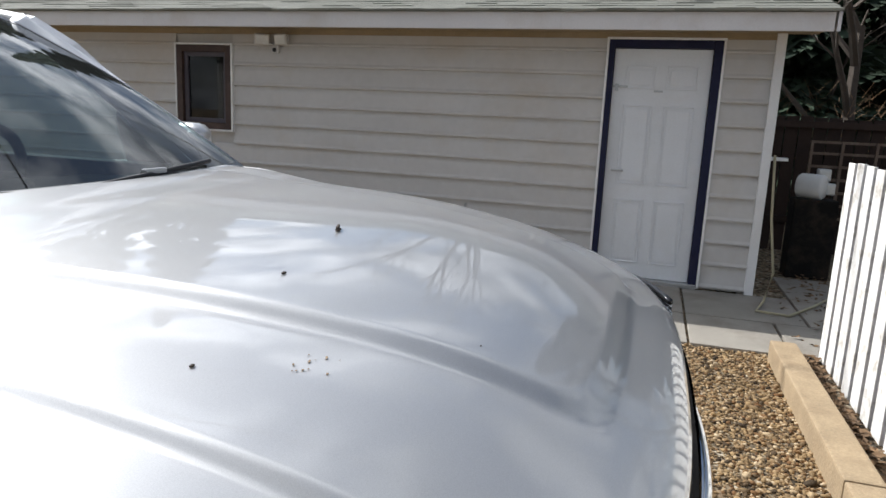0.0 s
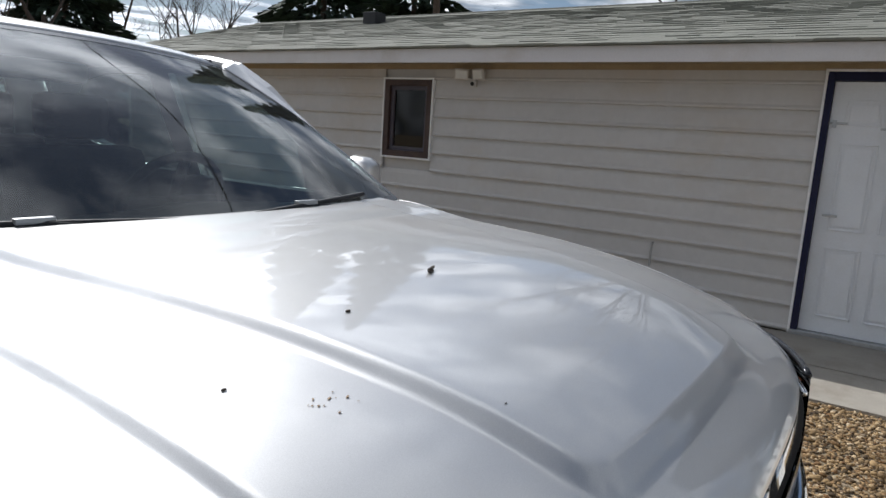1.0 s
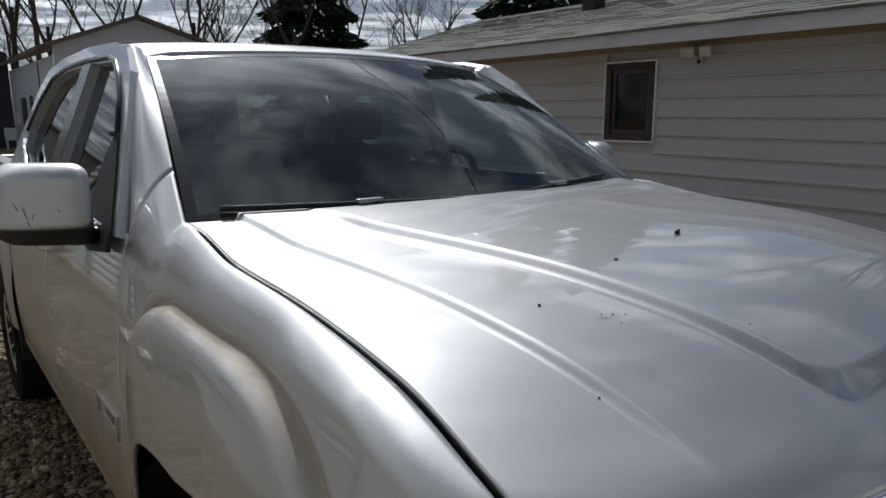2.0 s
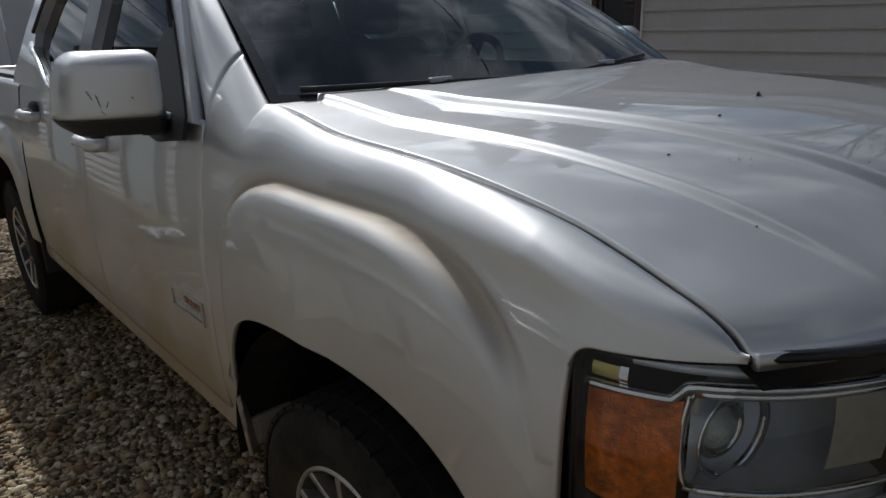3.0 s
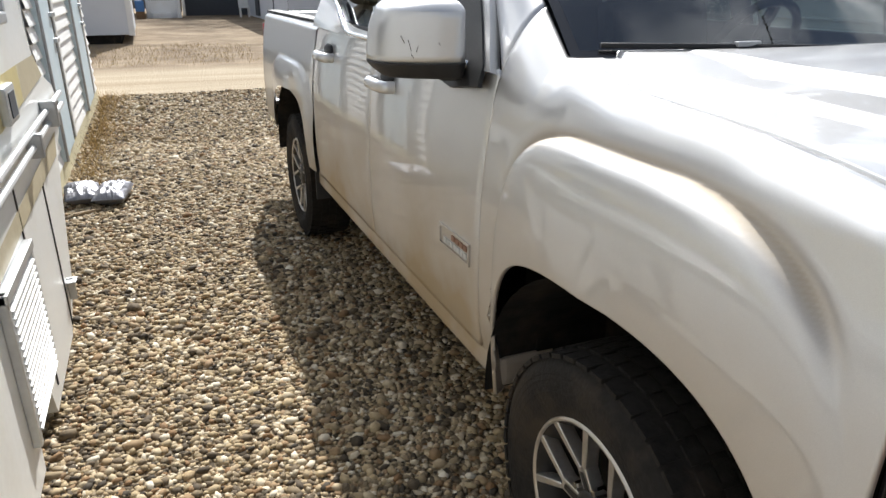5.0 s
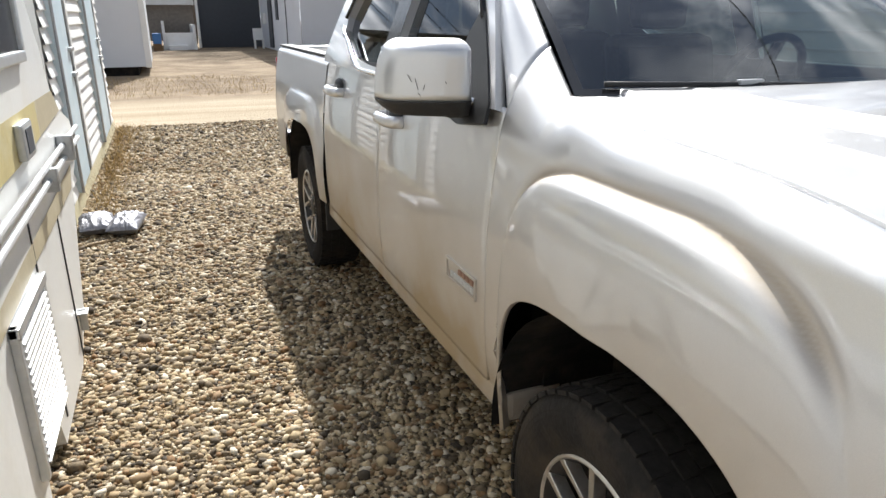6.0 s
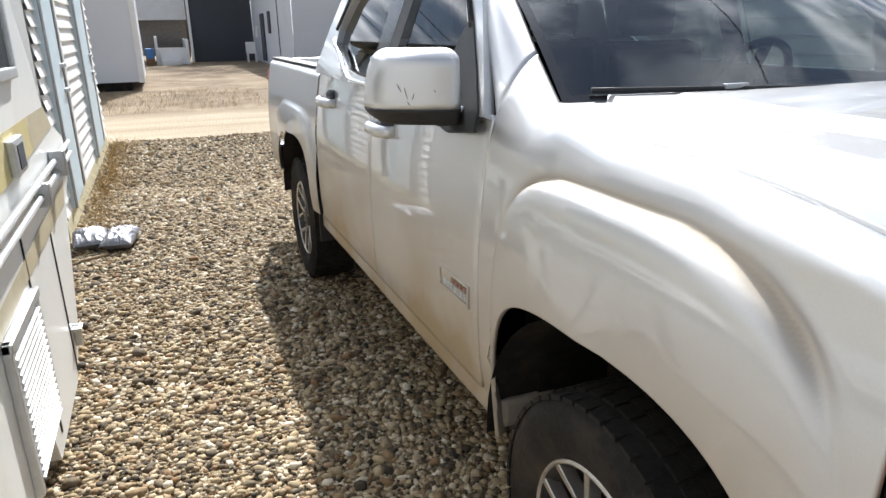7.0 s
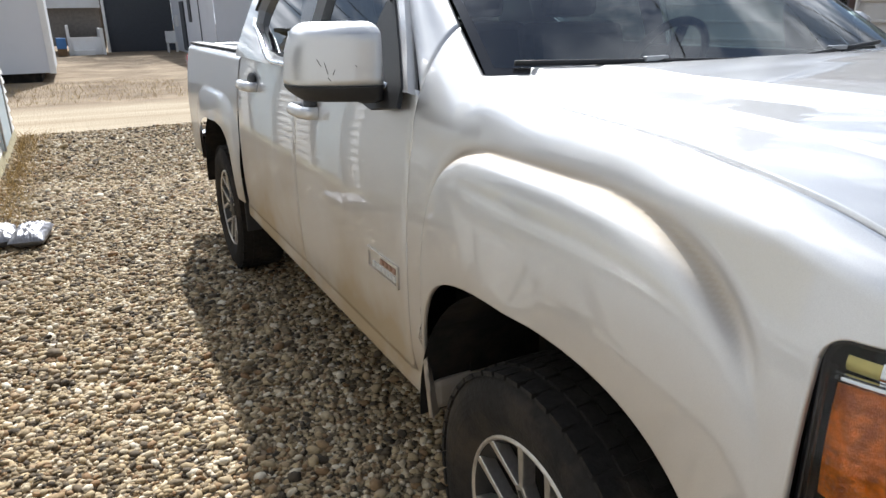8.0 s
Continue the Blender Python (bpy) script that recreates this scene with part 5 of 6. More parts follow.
part("inner_floor", boxes([(GX + 0.15, 11.1, GY0 + 0.1, GY1 - 0.1, 0.0, 0.03)]), CONCRETE, garage)
pitch = 0.203


def board(y0, y1, z, h):
    bm = bmesh.new()
    prof = [(0.006, h), (-0.006, h * 0.75), (-0.020, h * 0.18), (-0.032, 0.014), (-0.030, 0.0), (0.012, -0.004)]
    grid(lambda y, k: (GX + prof[k][0], y, z + prof[k][1]), [y0, y1], range(6), bm, flip=True)
    for y in (y0, y1):
        bm.faces.new([bm.verts.new((GX + a, y, z + b)) for a, b in prof])
    return part("siding_board", bm, SIDING, wall)


for k in range(11):
    z = 0.045 + pitch * k
    h = min(pitch, GTOP - z)
    cuts = [(GY0 + 0.05, -1.205), (-0.235, GY1 - 0.05)]
    if z + h > 1.19 and z < 2.08:
        cuts = [cuts[0], (-0.235, 3.57), (4.27, GY1 - 0.05)]
    for y0, y1 in cuts:
        if y1 - y0 > 4:
            board(y0, (y0 + y1) / 2 + (0.4 if k % 2 else -0.3), z, h)
            board((y0 + y1) / 2 + (0.4 if k % 2 else -0.3) + 0.002, y1, z, h)
        else:
            board(y0, y1, z, h)
part("corner_post", boxes([(GX - 0.05, GX + 0.06, GY0 - 0.02, GY0 + 0.055, 0.02, GTOP)], 0.004), WHITEPAINT, garage)
part("corner_post", boxes([(GX - 0.05, GX + 0.06, GY1 - 0.055, GY1 + 0.02, 0.02, GTOP)], 0.004), WHITEPAINT, garage)
part("door_side_trim", boxes([(GX - 0.046, GX + 0.01, -1.215, -1.195, 0.03, 2.19), (GX - 0.046, GX + 0.01, -0.255, -0.235, 0.03, 2.19), (GX - 0.046, GX + 0.01, -1.215, -0.235, 2.175, 2.195)], 0.003), WHITEPAINT, garage)
part("door_casing", boxes([(GX - 0.042, GX + 0.09, -1.195, -1.125, 0.03, 2.175), (GX - 0.042, GX + 0.09, -0.305, -0.255, 0.03, 2.175), (GX - 0.042, GX + 0.09, -1.125, -0.305, 2.105, 2.175)], 0.004), NAVY, garage, "navy painted door casing")
# door with six sunk panels
slab = part("door", boxes([(GX + 0.012, GX + 0.055, -1.122, -0.308, 0.065, 2.102)], 0.003), DOORWHITE, garage, "white steel door with six panels")
for y0, y1 in ((-1.02, -0.76), (-0.67, -0.41)):
    for z0, z1 in ((0.20, 0.78), (0.92, 1.62), (1.76, 1.96)):
        bm = boxes([(GX - 0.001, GX + 0.014, y0, y1, z0, z0 + 0.012), (GX - 0.001, GX + 0.014, y0, y1, z1 - 0.012, z1), (GX - 0.001, GX + 0.014, y0, y0 + 0.012, z0, z1), (GX - 0.001, GX + 0.014, y1 - 0.012, y1, z0, z1),
                    (GX + 0.001, GX + 0.014, y0 + 0.035, y1 - 0.035, z0 + 0.035, z1 - 0.035)], 0.003)
        part("door_panel", bm, DOORWHITE, slab)
part("hasp", boxes([(GX - 0.006, GX + 0.014, -0.44, -0.27, 1.768, 1.785), (GX - 0.012, GX + 0.012, -0.36, -0.33, 1.74, 1.80)], 0.002), GALV, slab)
bm = tube(bmesh.new(), [(GX - 0.02, -0.36 + 0.025 * math.cos(t), 1.70 + 0.04 * math.sin(t)) for t in lin(0, math.pi, 10)], 0.005, 6)
boxes([(GX - 0.035, GX - 0.005, -0.395, -0.325, 1.61, 1.70)], 0.008, bm)
part("padlock", bm, GALV, slab)
for z, r in ((1.17, 0.03), (1.04, 0.022)):
    part("lock_knob", lathe([(GX + 0.012, r), (GX - 0.01, r), (GX - 0.03, r * 0.8), (GX - 0.035, 0.001)], 20), GALV, slab, smooth=True)
    slab.children[-1].matrix_basis = Matrix.Translation((0, -0.37, z))
part("lever", boxes([(GX - 0.04, GX - 0.025, -0.47, -0.36, 1.03, 1.05)], 0.005), GALV, slab)
part("door_plate", boxes([(GX + 0.004, GX + 0.013, -0.74, -0.665, 1.735, 1.752)]), GALV, slab)
part("threshold", boxes([(GX - 0.06, GX + 0.09, -1.19, -0.25, 0.02, 0.062)], 0.006), GALV, garage)
# window
part("window_trim", boxes([(GX - 0.046, GX + 0.01, 3.565, 3.585, 1.18, 2.09), (GX - 0.046, GX + 0.01, 4.255, 4.275, 1.18, 2.09), (GX - 0.046, GX + 0.01, 3.585, 4.255, 2.07, 2.09), (GX - 0.046, GX + 0.01, 3.585, 4.255, 1.18, 1.20)], 0.003), WHITEPAINT, garage)
win = part("window_frame", boxes([(GX - 0.040, GX + 0.07, 3.585, 3.655, 1.20, 2.07), (GX - 0.040, GX + 0.07, 4.185, 4.255, 1.20, 2.07), (GX - 0.040, GX + 0.07, 3.655, 4.185, 2.0, 2.07), (GX - 0.040, GX + 0.07, 3.655, 4.185, 1.20, 1.27)], 0.005), DARKFRAME, garage, "dark brown window frame")
part("window_sash", boxes([(GX + 0.0, GX + 0.05, 3.655, 3.70, 1.27, 2.0), (GX + 0.0, GX + 0.05, 4.14, 4.185, 1.27, 2.0), (GX + 0.0, GX + 0.05, 3.70, 4.14, 1.955, 2.0), (GX + 0.0, GX + 0.05, 3.70, 4.14, 1.27, 1.315)], 0.004), SASHGREY, win)
part("pane", boxes([(GX + 0.022, GX + 0.026, 3.70, 4.14, 1.315, 1.955)]), TINTED, win)
# floodlight
lamp = part("flood_light", boxes([(GX - 0.05, GX - 0.012, 3.02, 3.10, 2.00, 2.10)], 0.008), SIDING, garage, "twin flood light fixed under the eaves")
for y, a in ((3.17, 38), (2.93, -8)):
    m = Matrix.Translation((GX - 0.115, y, 2.13)) @ Matrix.Rotation(radians(a), 4, "Z") @ Matrix.Rotation(radians(-14), 4, "Y")
    bm = boxes([(-0.045, 0.045, -0.075, 0.075, -0.055, 0.055)], 0.012)
    for v in bm.verts:
        if v.co.x > 0:
            v.co.y *= 0.6
            v.co.z *= 0.6
    bm.transform(m)
    head = part("lamp_head", bm, SIDING, lamp, smooth=False)
    bm = boxes([(-0.051, -0.046, -0.060, 0.060, -0.042, 0.042)], 0.002)
    bm.transform(m)
    part("lamp_glass", bm, RAILGREY, head)
    bm = tube(bmesh.new(), [m @ Vector((0.03, 0, -0.02)), Vector((GX - 0.04, 3.06, 2.07))], 0.014, 8)
    part("lamp_neck", bm, SIDING, head, smooth=True)
bm = bmesh.new()
bmesh.ops.create_icosphere(bm, subdivisions=2, radius=0.022, matrix=Matrix.Translation((GX - 0.055, 3.06, 2.03)))
part("sensor_eye", bm, BLACK, lamp, smooth=True)
# roof
EX, EZ, RX, RZ = 4.95, 2.345, 8.2, 3.30
part("fascia", boxes([(EX, EX + 0.025, -1.92, 9.75, 2.205, 2.345), (EX - 0.006, EX + 0.03, 0.12, 0.13, 2.205, 2.345)], 0.003), FASCIA, garage)
part("soffit", boxes([(EX + 0.025, GX - 0.0, -1.90, 9.7, 2.235, 2.25)]), SOFFIT, garage)
part("frieze_board", boxes([(GX - 0.03, GX + 0.01, GY0, GY1, 2.185, 2.235)]), SOFFIT, garage)
n = Vector((-(RZ - EZ), 0, RX - EX)).normalized()
for sx in (0, 1):
    q = [(EX - 0.03, -1.95), (EX - 0.03, 9.8)] if not sx else [(2 * RX - EX, -1.95), (2 * RX - EX, 9.8)]
    bm = bmesh.new()
    vs = [bm.verts.new(p) for p in ((q[0][0], -1.95, EZ), (q[0][0], 9.8, EZ), (RX, 9.8, RZ), (RX, -1.95, RZ))]
    bm.faces.new(vs)
    solid(part("roof_deck", bm, SHINGLE, garage), 0.02, 1 if sx else -1)
for y in (-1.95, 9.78):
    bm = bmesh.new()
    vs = [bm.verts.new(p) for p in ((EX, y, EZ - 0.14), (EX, y, EZ), (RX, y, RZ), (2 * RX - EX, y, EZ), (2 * RX - EX, y, EZ - 0.14), (RX, y, RZ - 0.14))]
    bm.faces.new(vs)
    solid(part("barge_board", bm, FASCIA, garage), 0.025, 0)
    bm = bmesh.new()
    yy = GY0 + 0.05 if y < 0 else GY1 - 0.05
    bm.faces.new([bm.verts.new(p) for p in ((GX, yy, 2.2), (RX, yy, RZ - 0.05), (11.2, yy, 2.2))])
    part("gable", bm, SIDING, garage)
slope = Vector((RX - EX, 0, RZ - EZ)).normalized()
rng = random.Random(11)
rest = bmesh.new()
tabs = []
for row in range(22):
    base = Vector((EX - 0.035, 0, EZ)) + slope * 0.148 * row
    y = -1.96 - (0.15 if row % 2 else 0)
    while y < 9.78:
        w = 0.30
        y0, y1 = max(y, -1.96), min(y + w - 0.012, 9.8)
        if y1 > y0 + 0.02:
            tabs.append((row, y0, y1, base.copy()))
        y += w


def tab_verts(y0, y1, base):
    lift = 0.010 + rng.uniform(0, 0.010)
    a = base + n * (lift + 0.008)
    b = base + slope * 0.165 + n * 0.006
    return [(a.x, y0, a.z), (a.x, y1, a.z), (b.x, y1, b.z), (b.x, y0, b.z), (a.x - n.x * 0.01, y0, a.z - n.z * 0.020), (a.x - n.x * 0.01, y1, a.z - n.z * 0.020)]


single = 0
late_tabs = []
verts, faces = [], []
for row, y0, y1, base in tabs:
    tv = tab_verts(y0, y1, base)
    if y0 < 3.2 and single < 290 and row < 18:
        late_tabs.append(tv)
        single += 1
        continue
    k = len(verts)
    verts += tv
    faces += [(k, k + 1, k + 2, k + 3), (k + 4, k + 5, k + 1, k)]
tagged(arrays_object("shingle_field", verts, faces, SHINGLE, garage), kind="stuff")
part("ridge_cap", tube(bmesh.new(), [(RX, -1.96, RZ + 0.005), (RX, 9.8, RZ + 0.005)], 0.035, 6), SHINGLE, garage)
part("roof_vent", boxes([(7.2, 7.45, 6.0, 6.25, 2.95, 3.22)], 0.02), BLACK, garage)
# stub pipes on the wall
pipe = tube(bmesh.new(), [(GX - 0.02, 0.98, 0.62), (GX - 0.05, 0.98, 0.62), (GX - 0.055, 0.98, 0.40)], 0.012, 6)
tagged(part("wall_spigot", pipe, GALV, garage), "")

# ---------- yard in front of the garage ----------
pave = new("pavement")
tagged(pave, kind="structure")
for x0, x1, y0, y1 in ((4.50, 5.36, -1.06, 1.2), (4.50, 5.36, -1.95, -1.08), (3.72, 4.48, -1.06, -0.4), (3.72, 4.48, -1.70, -1.08), (3.72, 4.48, -2.75, -1.72), (4.50, 5.36, -2.9, -1.97), (5.38, 6.3, -2.9, -1.97)):
    part("slab", boxes([(x0, x1, y0, y1, -0.03, 0.022 + rng.uniform(0, 0.006))], 0.006), CONCRETE, pave)
for x0, x1 in ((-0.2, 1.78), (1.79, 3.62)):
    bm = boxes([(x0, x1, -1.70, -1.545, -0.02, 0.14)], 0.012)
    t = mesh_object("landscape_timber", bm, TIMBER)
    tagged(t, "weathered tan landscape timber edging the gravel", "timber", "edging timbers")
fence = thing("board_fence", "peeling white upright board fence with dark gaps", "fence")
bx = 3.74
while bx > 0.2:
    bm = boxes([(bx - 0.135, bx, -1.885, -1.865, 0.02, 1.285 + rng.uniform(-0.008, 0.008))], 0.003)
    part("board", bm, PEELING, fence)
    bx -= 0.190
part("backing", boxes([(0.2, 3.72, -1.915, -1.892, 0.03, 1.26)]), mat("dark_violet_boards", (0.07, 0.065, 0.10), 0.8, var=0.3), fence)
part("rail", boxes([(0.2, 3.72, -1.96, -1.915, 0.3, 0.39), (0.2, 3.72, -1.96, -1.915, 1.0, 1.09)]), DARKWOOD, fence)
vs, fs = [], []
for k in range(1500):
    x, y = rng.uniform(0.3, 3.75), rng.gauss(-1.78, 0.035)
    if rng.random() < 0.25:
        x, y = rng.uniform(3.7, 6.5), rng.gauss(-2.3, 0.25)
    r, a, z = rng.uniform(0.008, 0.022), rng.uniform(0, 6.28), 0.008 + rng.random() * 0.035
    b0 = len(vs)
    for j in range(4):
        t = a + j * math.pi / 2
        rr = r * (1 if j % 2 else 1.8)
        vs.append((x + rr * math.cos(t), y + rr * math.sin(t), z + rng.uniform(-0.008, 0.014)))
    fs += [(b0, b0 + 1, b0 + 2), (b0, b0 + 2, b0 + 3)]
tagged(arrays_object("leaf_litter", vs, fs, LITTER), "dry brown leaves along the fence foot", "leaf litter", kind="stuff")
hose = tube(bmesh.new(), [(GX - 0.02, -1.70, 1.25), (GX - 0.03, -1.74, 0.7), (5.3, -1.80, 0.25), (5.1, -1.72, 0.04), (4.75, -1.62, 0.04), (4.7, -1.85, 0.04), (5.1, -2.1, 0.04), (5.5, -2.3, 0.03)], 0.011, 6)
tagged(mesh_object("cable", hose, ROPE, None, True), "pale cable hanging from the garage corner", "cable")
dark = thing("plank_fence", "dark brown wooden plank fence with lattice", "fence")
y = -1.9
while y > -8:
    part("plank", boxes([(8.2, 8.22, y - 0.14, y, 0.0, 1.62 + rng.uniform(-0.02, 0.02))]), DARKWOOD, dark)
    y -= 0.155
part("rail", boxes([(8.15, 8.2, -8, -1.9, 1.50, 1.58)], 0.005), DARKWOOD, dark)
part("rail", boxes([(8.15, 8.2, -8, -1.9, 0.35, 0.43)], 0.005), DARKWOOD, dark)
gate = thing("lattice_panel", "brown metal lattice panel leaning by the fence", "lattice")
for z in (0.45, 0.6, 0.75, 0.9, 1.05, 1.2, 1.33):
    part("lattice_bar", boxes([(7.9, 7.93, -4.2, -2.45, z, z + 0.03)]), BROWNFRAME, gate)
for yy in (-4.2, -3.85, -3.5, -3.15, -2.8, -2.48):
    part("lattice_post", boxes([(7.87, 7.898, yy, yy + 0.03, 0.0, 1.36)]), BROWNFRAME, gate)
pump = thing("water_tank", "white plastic drum on a dark stand by fence", "drum", at=(0, 0, 0))
bm = lathe([(-0.12, 0.001), (-0.12, 0.11), (-0.10, 0.125), (0.10, 0.125), (0.12, 0.11), (0.12, 0.001)], 24)
bm.transform(Matrix.Translation((6.6, -2.26, 0.92)) @ Matrix.Rotation(radians(60), 4, "Z"))
part("drum", bm, PLASTICWHITE, pump, smooth=True)
part("drum_fitting", boxes([(6.58, 6.68, -2.42, -2.30, 0.98, 1.10), (6.6, 6.66, -2.48, -2.36, 0.84, 0.96)], 0.015), RAILGREY, pump)
part("stand", boxes([(6.45, 6.75, -2.5, -2.1, 0.0, 0.80)], 0.02), UNDER, pump)
tagged(mesh_object("gutter_stub", boxes([(5.45, 5.62, -1.82, -1.66, 1.20, 1.225)], 0.004), WHITEPAINT), "short white bracket on the garage corner", "bracket")


# ---------- trees ----------
def bare_tree(x, y, height, seed, spread=0.5, depth=5, thick=0.16, label="leafless deciduous tree with fine grey-brown branches"):
    rg = random.Random(seed)
    vs, fs = [], []

    def limb(p, d, length, r, level):
        steps = 3
        prev = None
        pts = [p]
        for k in range(steps):
            d = (d + Vector((rg.uniform(-1, 1), rg.uniform(-1, 1), rg.uniform(-0.3, 0.7))) * 0.13).normalized()
            p = p + d * (length / steps)
            pts.append(p)
        sides = 6 if level < 2 else 3
        for k, q in enumerate(pts):
            rr = r * (1 - 0.5 * k / steps)
            u = d.cross(Vector((0.3, 0.9, 0.1))).normalized()
            w = d.cross(u)
            b0 = len(vs)
            for j in range(sides):
                t = 2 * math.pi * j / sides
                c = q + (u * math.cos(t) + w * math.sin(t)) * rr
                vs.append(c[:])
            if k:
                for j in range(sides):
                    fs.append((b0 - sides + j, b0 - sides + (j + 1) % sides, b0 + (j + 1) % sides, b0 + j))
        if level < depth:
            for k in range(rg.randint(3, 4) if level else rg.randint(4, 6)):
                f = rg.uniform(0.35, 1.0)
                i = min(int(f * steps), steps - 1)
                q = pts[i].lerp(pts[i + 1], f * steps - i)
                a = rg.uniform(0, 6.283)
                side = Vector((math.cos(a), math.sin(a), rg.uniform(0.0, 0.6)))
                limb(q, (d * (1 - spread) + side * spread).normalized(), length * rg.uniform(0.5, 0.75), r * rg.uniform(0.35, 0.55), level + 1)

    limb(Vector((0, 0, -0.1)), Vector((0, 0, 1)), height * 0.42, thick, 0)
    tr = thing("bare_tree", label, "tree", "leafless trees", at=(x, y, 0))
    crown = arrays_object("crown", vs, fs, BARK, tr)
    return tr


def spruce(x, y, height, radius, seed):
    rg = random.Random(seed)
    tr = thing("spruce_tree", "tall dark green spruce with drooping boughs", "tree", "spruce trees", at=(x, y, 0))
    part("trunk", tube(bmesh.new(), [(0, 0, -0.1), (0, 0, height * 0.95)], 0.2, 8, 0.02), BARK, tr)
    vs, fs = [], []
    for k in range(7000):
        h = rg.random() ** 1.4
        z = 0.6 + (height - 0.6) * h
        rmax = radius * (1 - h) ** 0.85 * (0.75 + 0.25 * math.sin(z * 5.5 + seed))
        a = rg.uniform(0, 6.283)
        r = rmax * (0.35 + 0.65 * rg.random() ** 0.5)
        c = Vector((r * math.cos(a), r * math.sin(a), z - 0.28 * r))
        out = Vector((math.cos(a), math.sin(a), -0.35 + rg.uniform(-0.3, 0.3)))
        sd = Vector((-math.sin(a), math.cos(a), rg.uniform(-0.4, 0.4)))
        L, W = rg.uniform(0.3, 0.75), rg.uniform(0.09, 0.22)
        b0 = len(vs)
        vs += [(c - out * L * 0.5)[:], (c + sd * W)[:], (c + out * L * 0.6)[:], (c - sd * W)[:], (c + Vector((0, 0, -W * 1.3)))[:]]
        fs += [(b0, b0 + 1, b0 + 2), (b0, b0 + 2, b0 + 3), (b0, b0 + 4, b0 + 2)]
    arrays_object("crown", vs, fs, NEEDLE, tr)
    return tr


spruce(15.6, 31, 19, 3.6, 1)
spruce(22.0, 21.5, 19, 4.0, 2)
spruce(24.0, 18.0, 18, 3.6, 5)
spruce(12.5, -2.9, 7, 1.7, 3)
spruce(15.0, -4.8, 9, 2.2, 4)
t0 = bare_tree(13.0, 27.0, 12, 21)
for k, (x, y, sc, rz) in enumerate(((5.0, 36, 1.1, 40), (8.0, 38, 1.2, 130), (10.8, 35, 1.0, 200), (13.5, 36, 1.1, 300), (19.0, 33, 1.1, 80), (2.0, 40, 1.2, 250), (19.5, 27.5, 0.9, 20), (22, 30, 1.0, 160), (6.5, 33, 1.0, 10), (3.6, 38, 1.3, 95), (12.0, 38, 1.3, 222), (17.8, 37, 1.2, 310), (20.6, 36, 1.3, 45), (0.0, 42, 1.4, 180))):
    copy_thing(t0, pose(x, y, 0, 0, 0, rz) @ Matrix.Diagonal((sc, sc, sc, 1)))
t1 = bare_tree(11.0, -3.6, 7.5, 33, 0.55, 5, 0.13)
bare_tree(15.5, 3.4, 13.0, 58, 0.5, 5, 0.17, "tall leafless tree standing behind the garage")
copy_thing(t1, pose(24.0, 13.6, 0, 0, 0, 77))
copy_thing(t1, pose(25.0, 8.6, 0, 0, 0, 177))
copy_thing(t1, pose(10.5, -6.0, 0, 0, 0, 250))
vs, fs = [], []
for k in range(900):
    x, y, z = rng.uniform(8.5, 10.5), rng.uniform(-6, -1.6), rng.uniform(0.2, 1.95)
    d = Vector((rng.uniform(-1, 1), rng.uniform(-1, 1), rng.uniform(0.2, 1.2))) * 0.25
    b0 = len(vs)
    vs += [(x, y, z), (x + 0.008, y + 0.006, z), (x + d.x, y + d.y, z + d.z)]
    fs.append((b0, b0 + 1, b0 + 2))
tagged(arrays_object("dry_hedge", vs, fs, LITTER), "dry brown twiggy hedge behind the fence", "hedge", kind="stuff")
pole = thing("utility_pole", "dark wooden utility pole behind the garage", "utility pole", at=(22.0, 15.4, 0))
part("mast", tube(bmesh.new(), [(0, 0, 0), (0, 0, 10)], 0.16, 10, 0.12), POLEWOOD, pole)
part("cross_arm", boxes([(-0.06, 0.06, -1.1, 1.1, 9.0, 9.12)], 0.01), POLEWOOD, pole)
p2 = copy_thing(pole, pose(-14.0, 30.0, 0))
for z, dy in ((9.1, -0.9), (9.1, 0.9), (7.6, 0.0)):
    pts = [Vector((22, 15.4 + dy, z)).lerp(Vector((-14, 30 + dy, z)), k / 14) - Vector((0, 0, 1.6 * math.sin(math.pi * k / 14))) for k in range(15)]
    tagged(mesh_object("overhead_wire", tube(bmesh.new(), pts, 0.016, 5), WIRE), "black overhead wire strung between utility poles", "wire", "overhead wires")
# service drop above the drive
pts = [Vector((5.5, -40, 8.5)).lerp(Vector((5.5, 44, 8.5)), k / 20) - Vector((0, 0, 0.7 * math.sin(math.pi * k / 20))) for k in range(21)]
tagged(mesh_object("service_wire", tube(bmesh.new(), pts, 0.02, 5), WIRE), "black service wire passing over the driveway", "wire")
for y in (-40.0, 44.0):
    copy_thing(pole, pose(5.5, y, -1.0))

# ---------- camper trailer beside the drive ----------
camper = thing("camper_trailer", "old white camper trailer with yellow stripe", "camper trailer")
KX = -2.11


REAR = [(2.10, 0.05), (2.38, 0.20), (2.72, 0.70), (2.90, 0.76), (3.02, 0.92), (2.98, 0.97), (2.70, 1.055), (2.56, 1.15), (2.47, 1.33), (2.32, 1.53), (1.80, 2.35)]
# unseen front end runs to y -2.2 to bounce light onto the fender
sheet = [(-2.2, 0.05), (1.18, 0.05), (1.20, 0.32), (1.32, 0.36), (1.44, 0.24), (1.52, 0.04)] + REAR + [(-2.2, 2.45)]
skin = solid(part("side_skin", outline_sheet([sheet], lambda a, b: (KX, a, b)), CAMPER, camper), 0.04, 0)
part("rear_skin", grid(lambda k, x: (x, REAR[k][0], REAR[k][1]), range(len(REAR)), [KX - 2.1, KX]), CAMPER, camper)
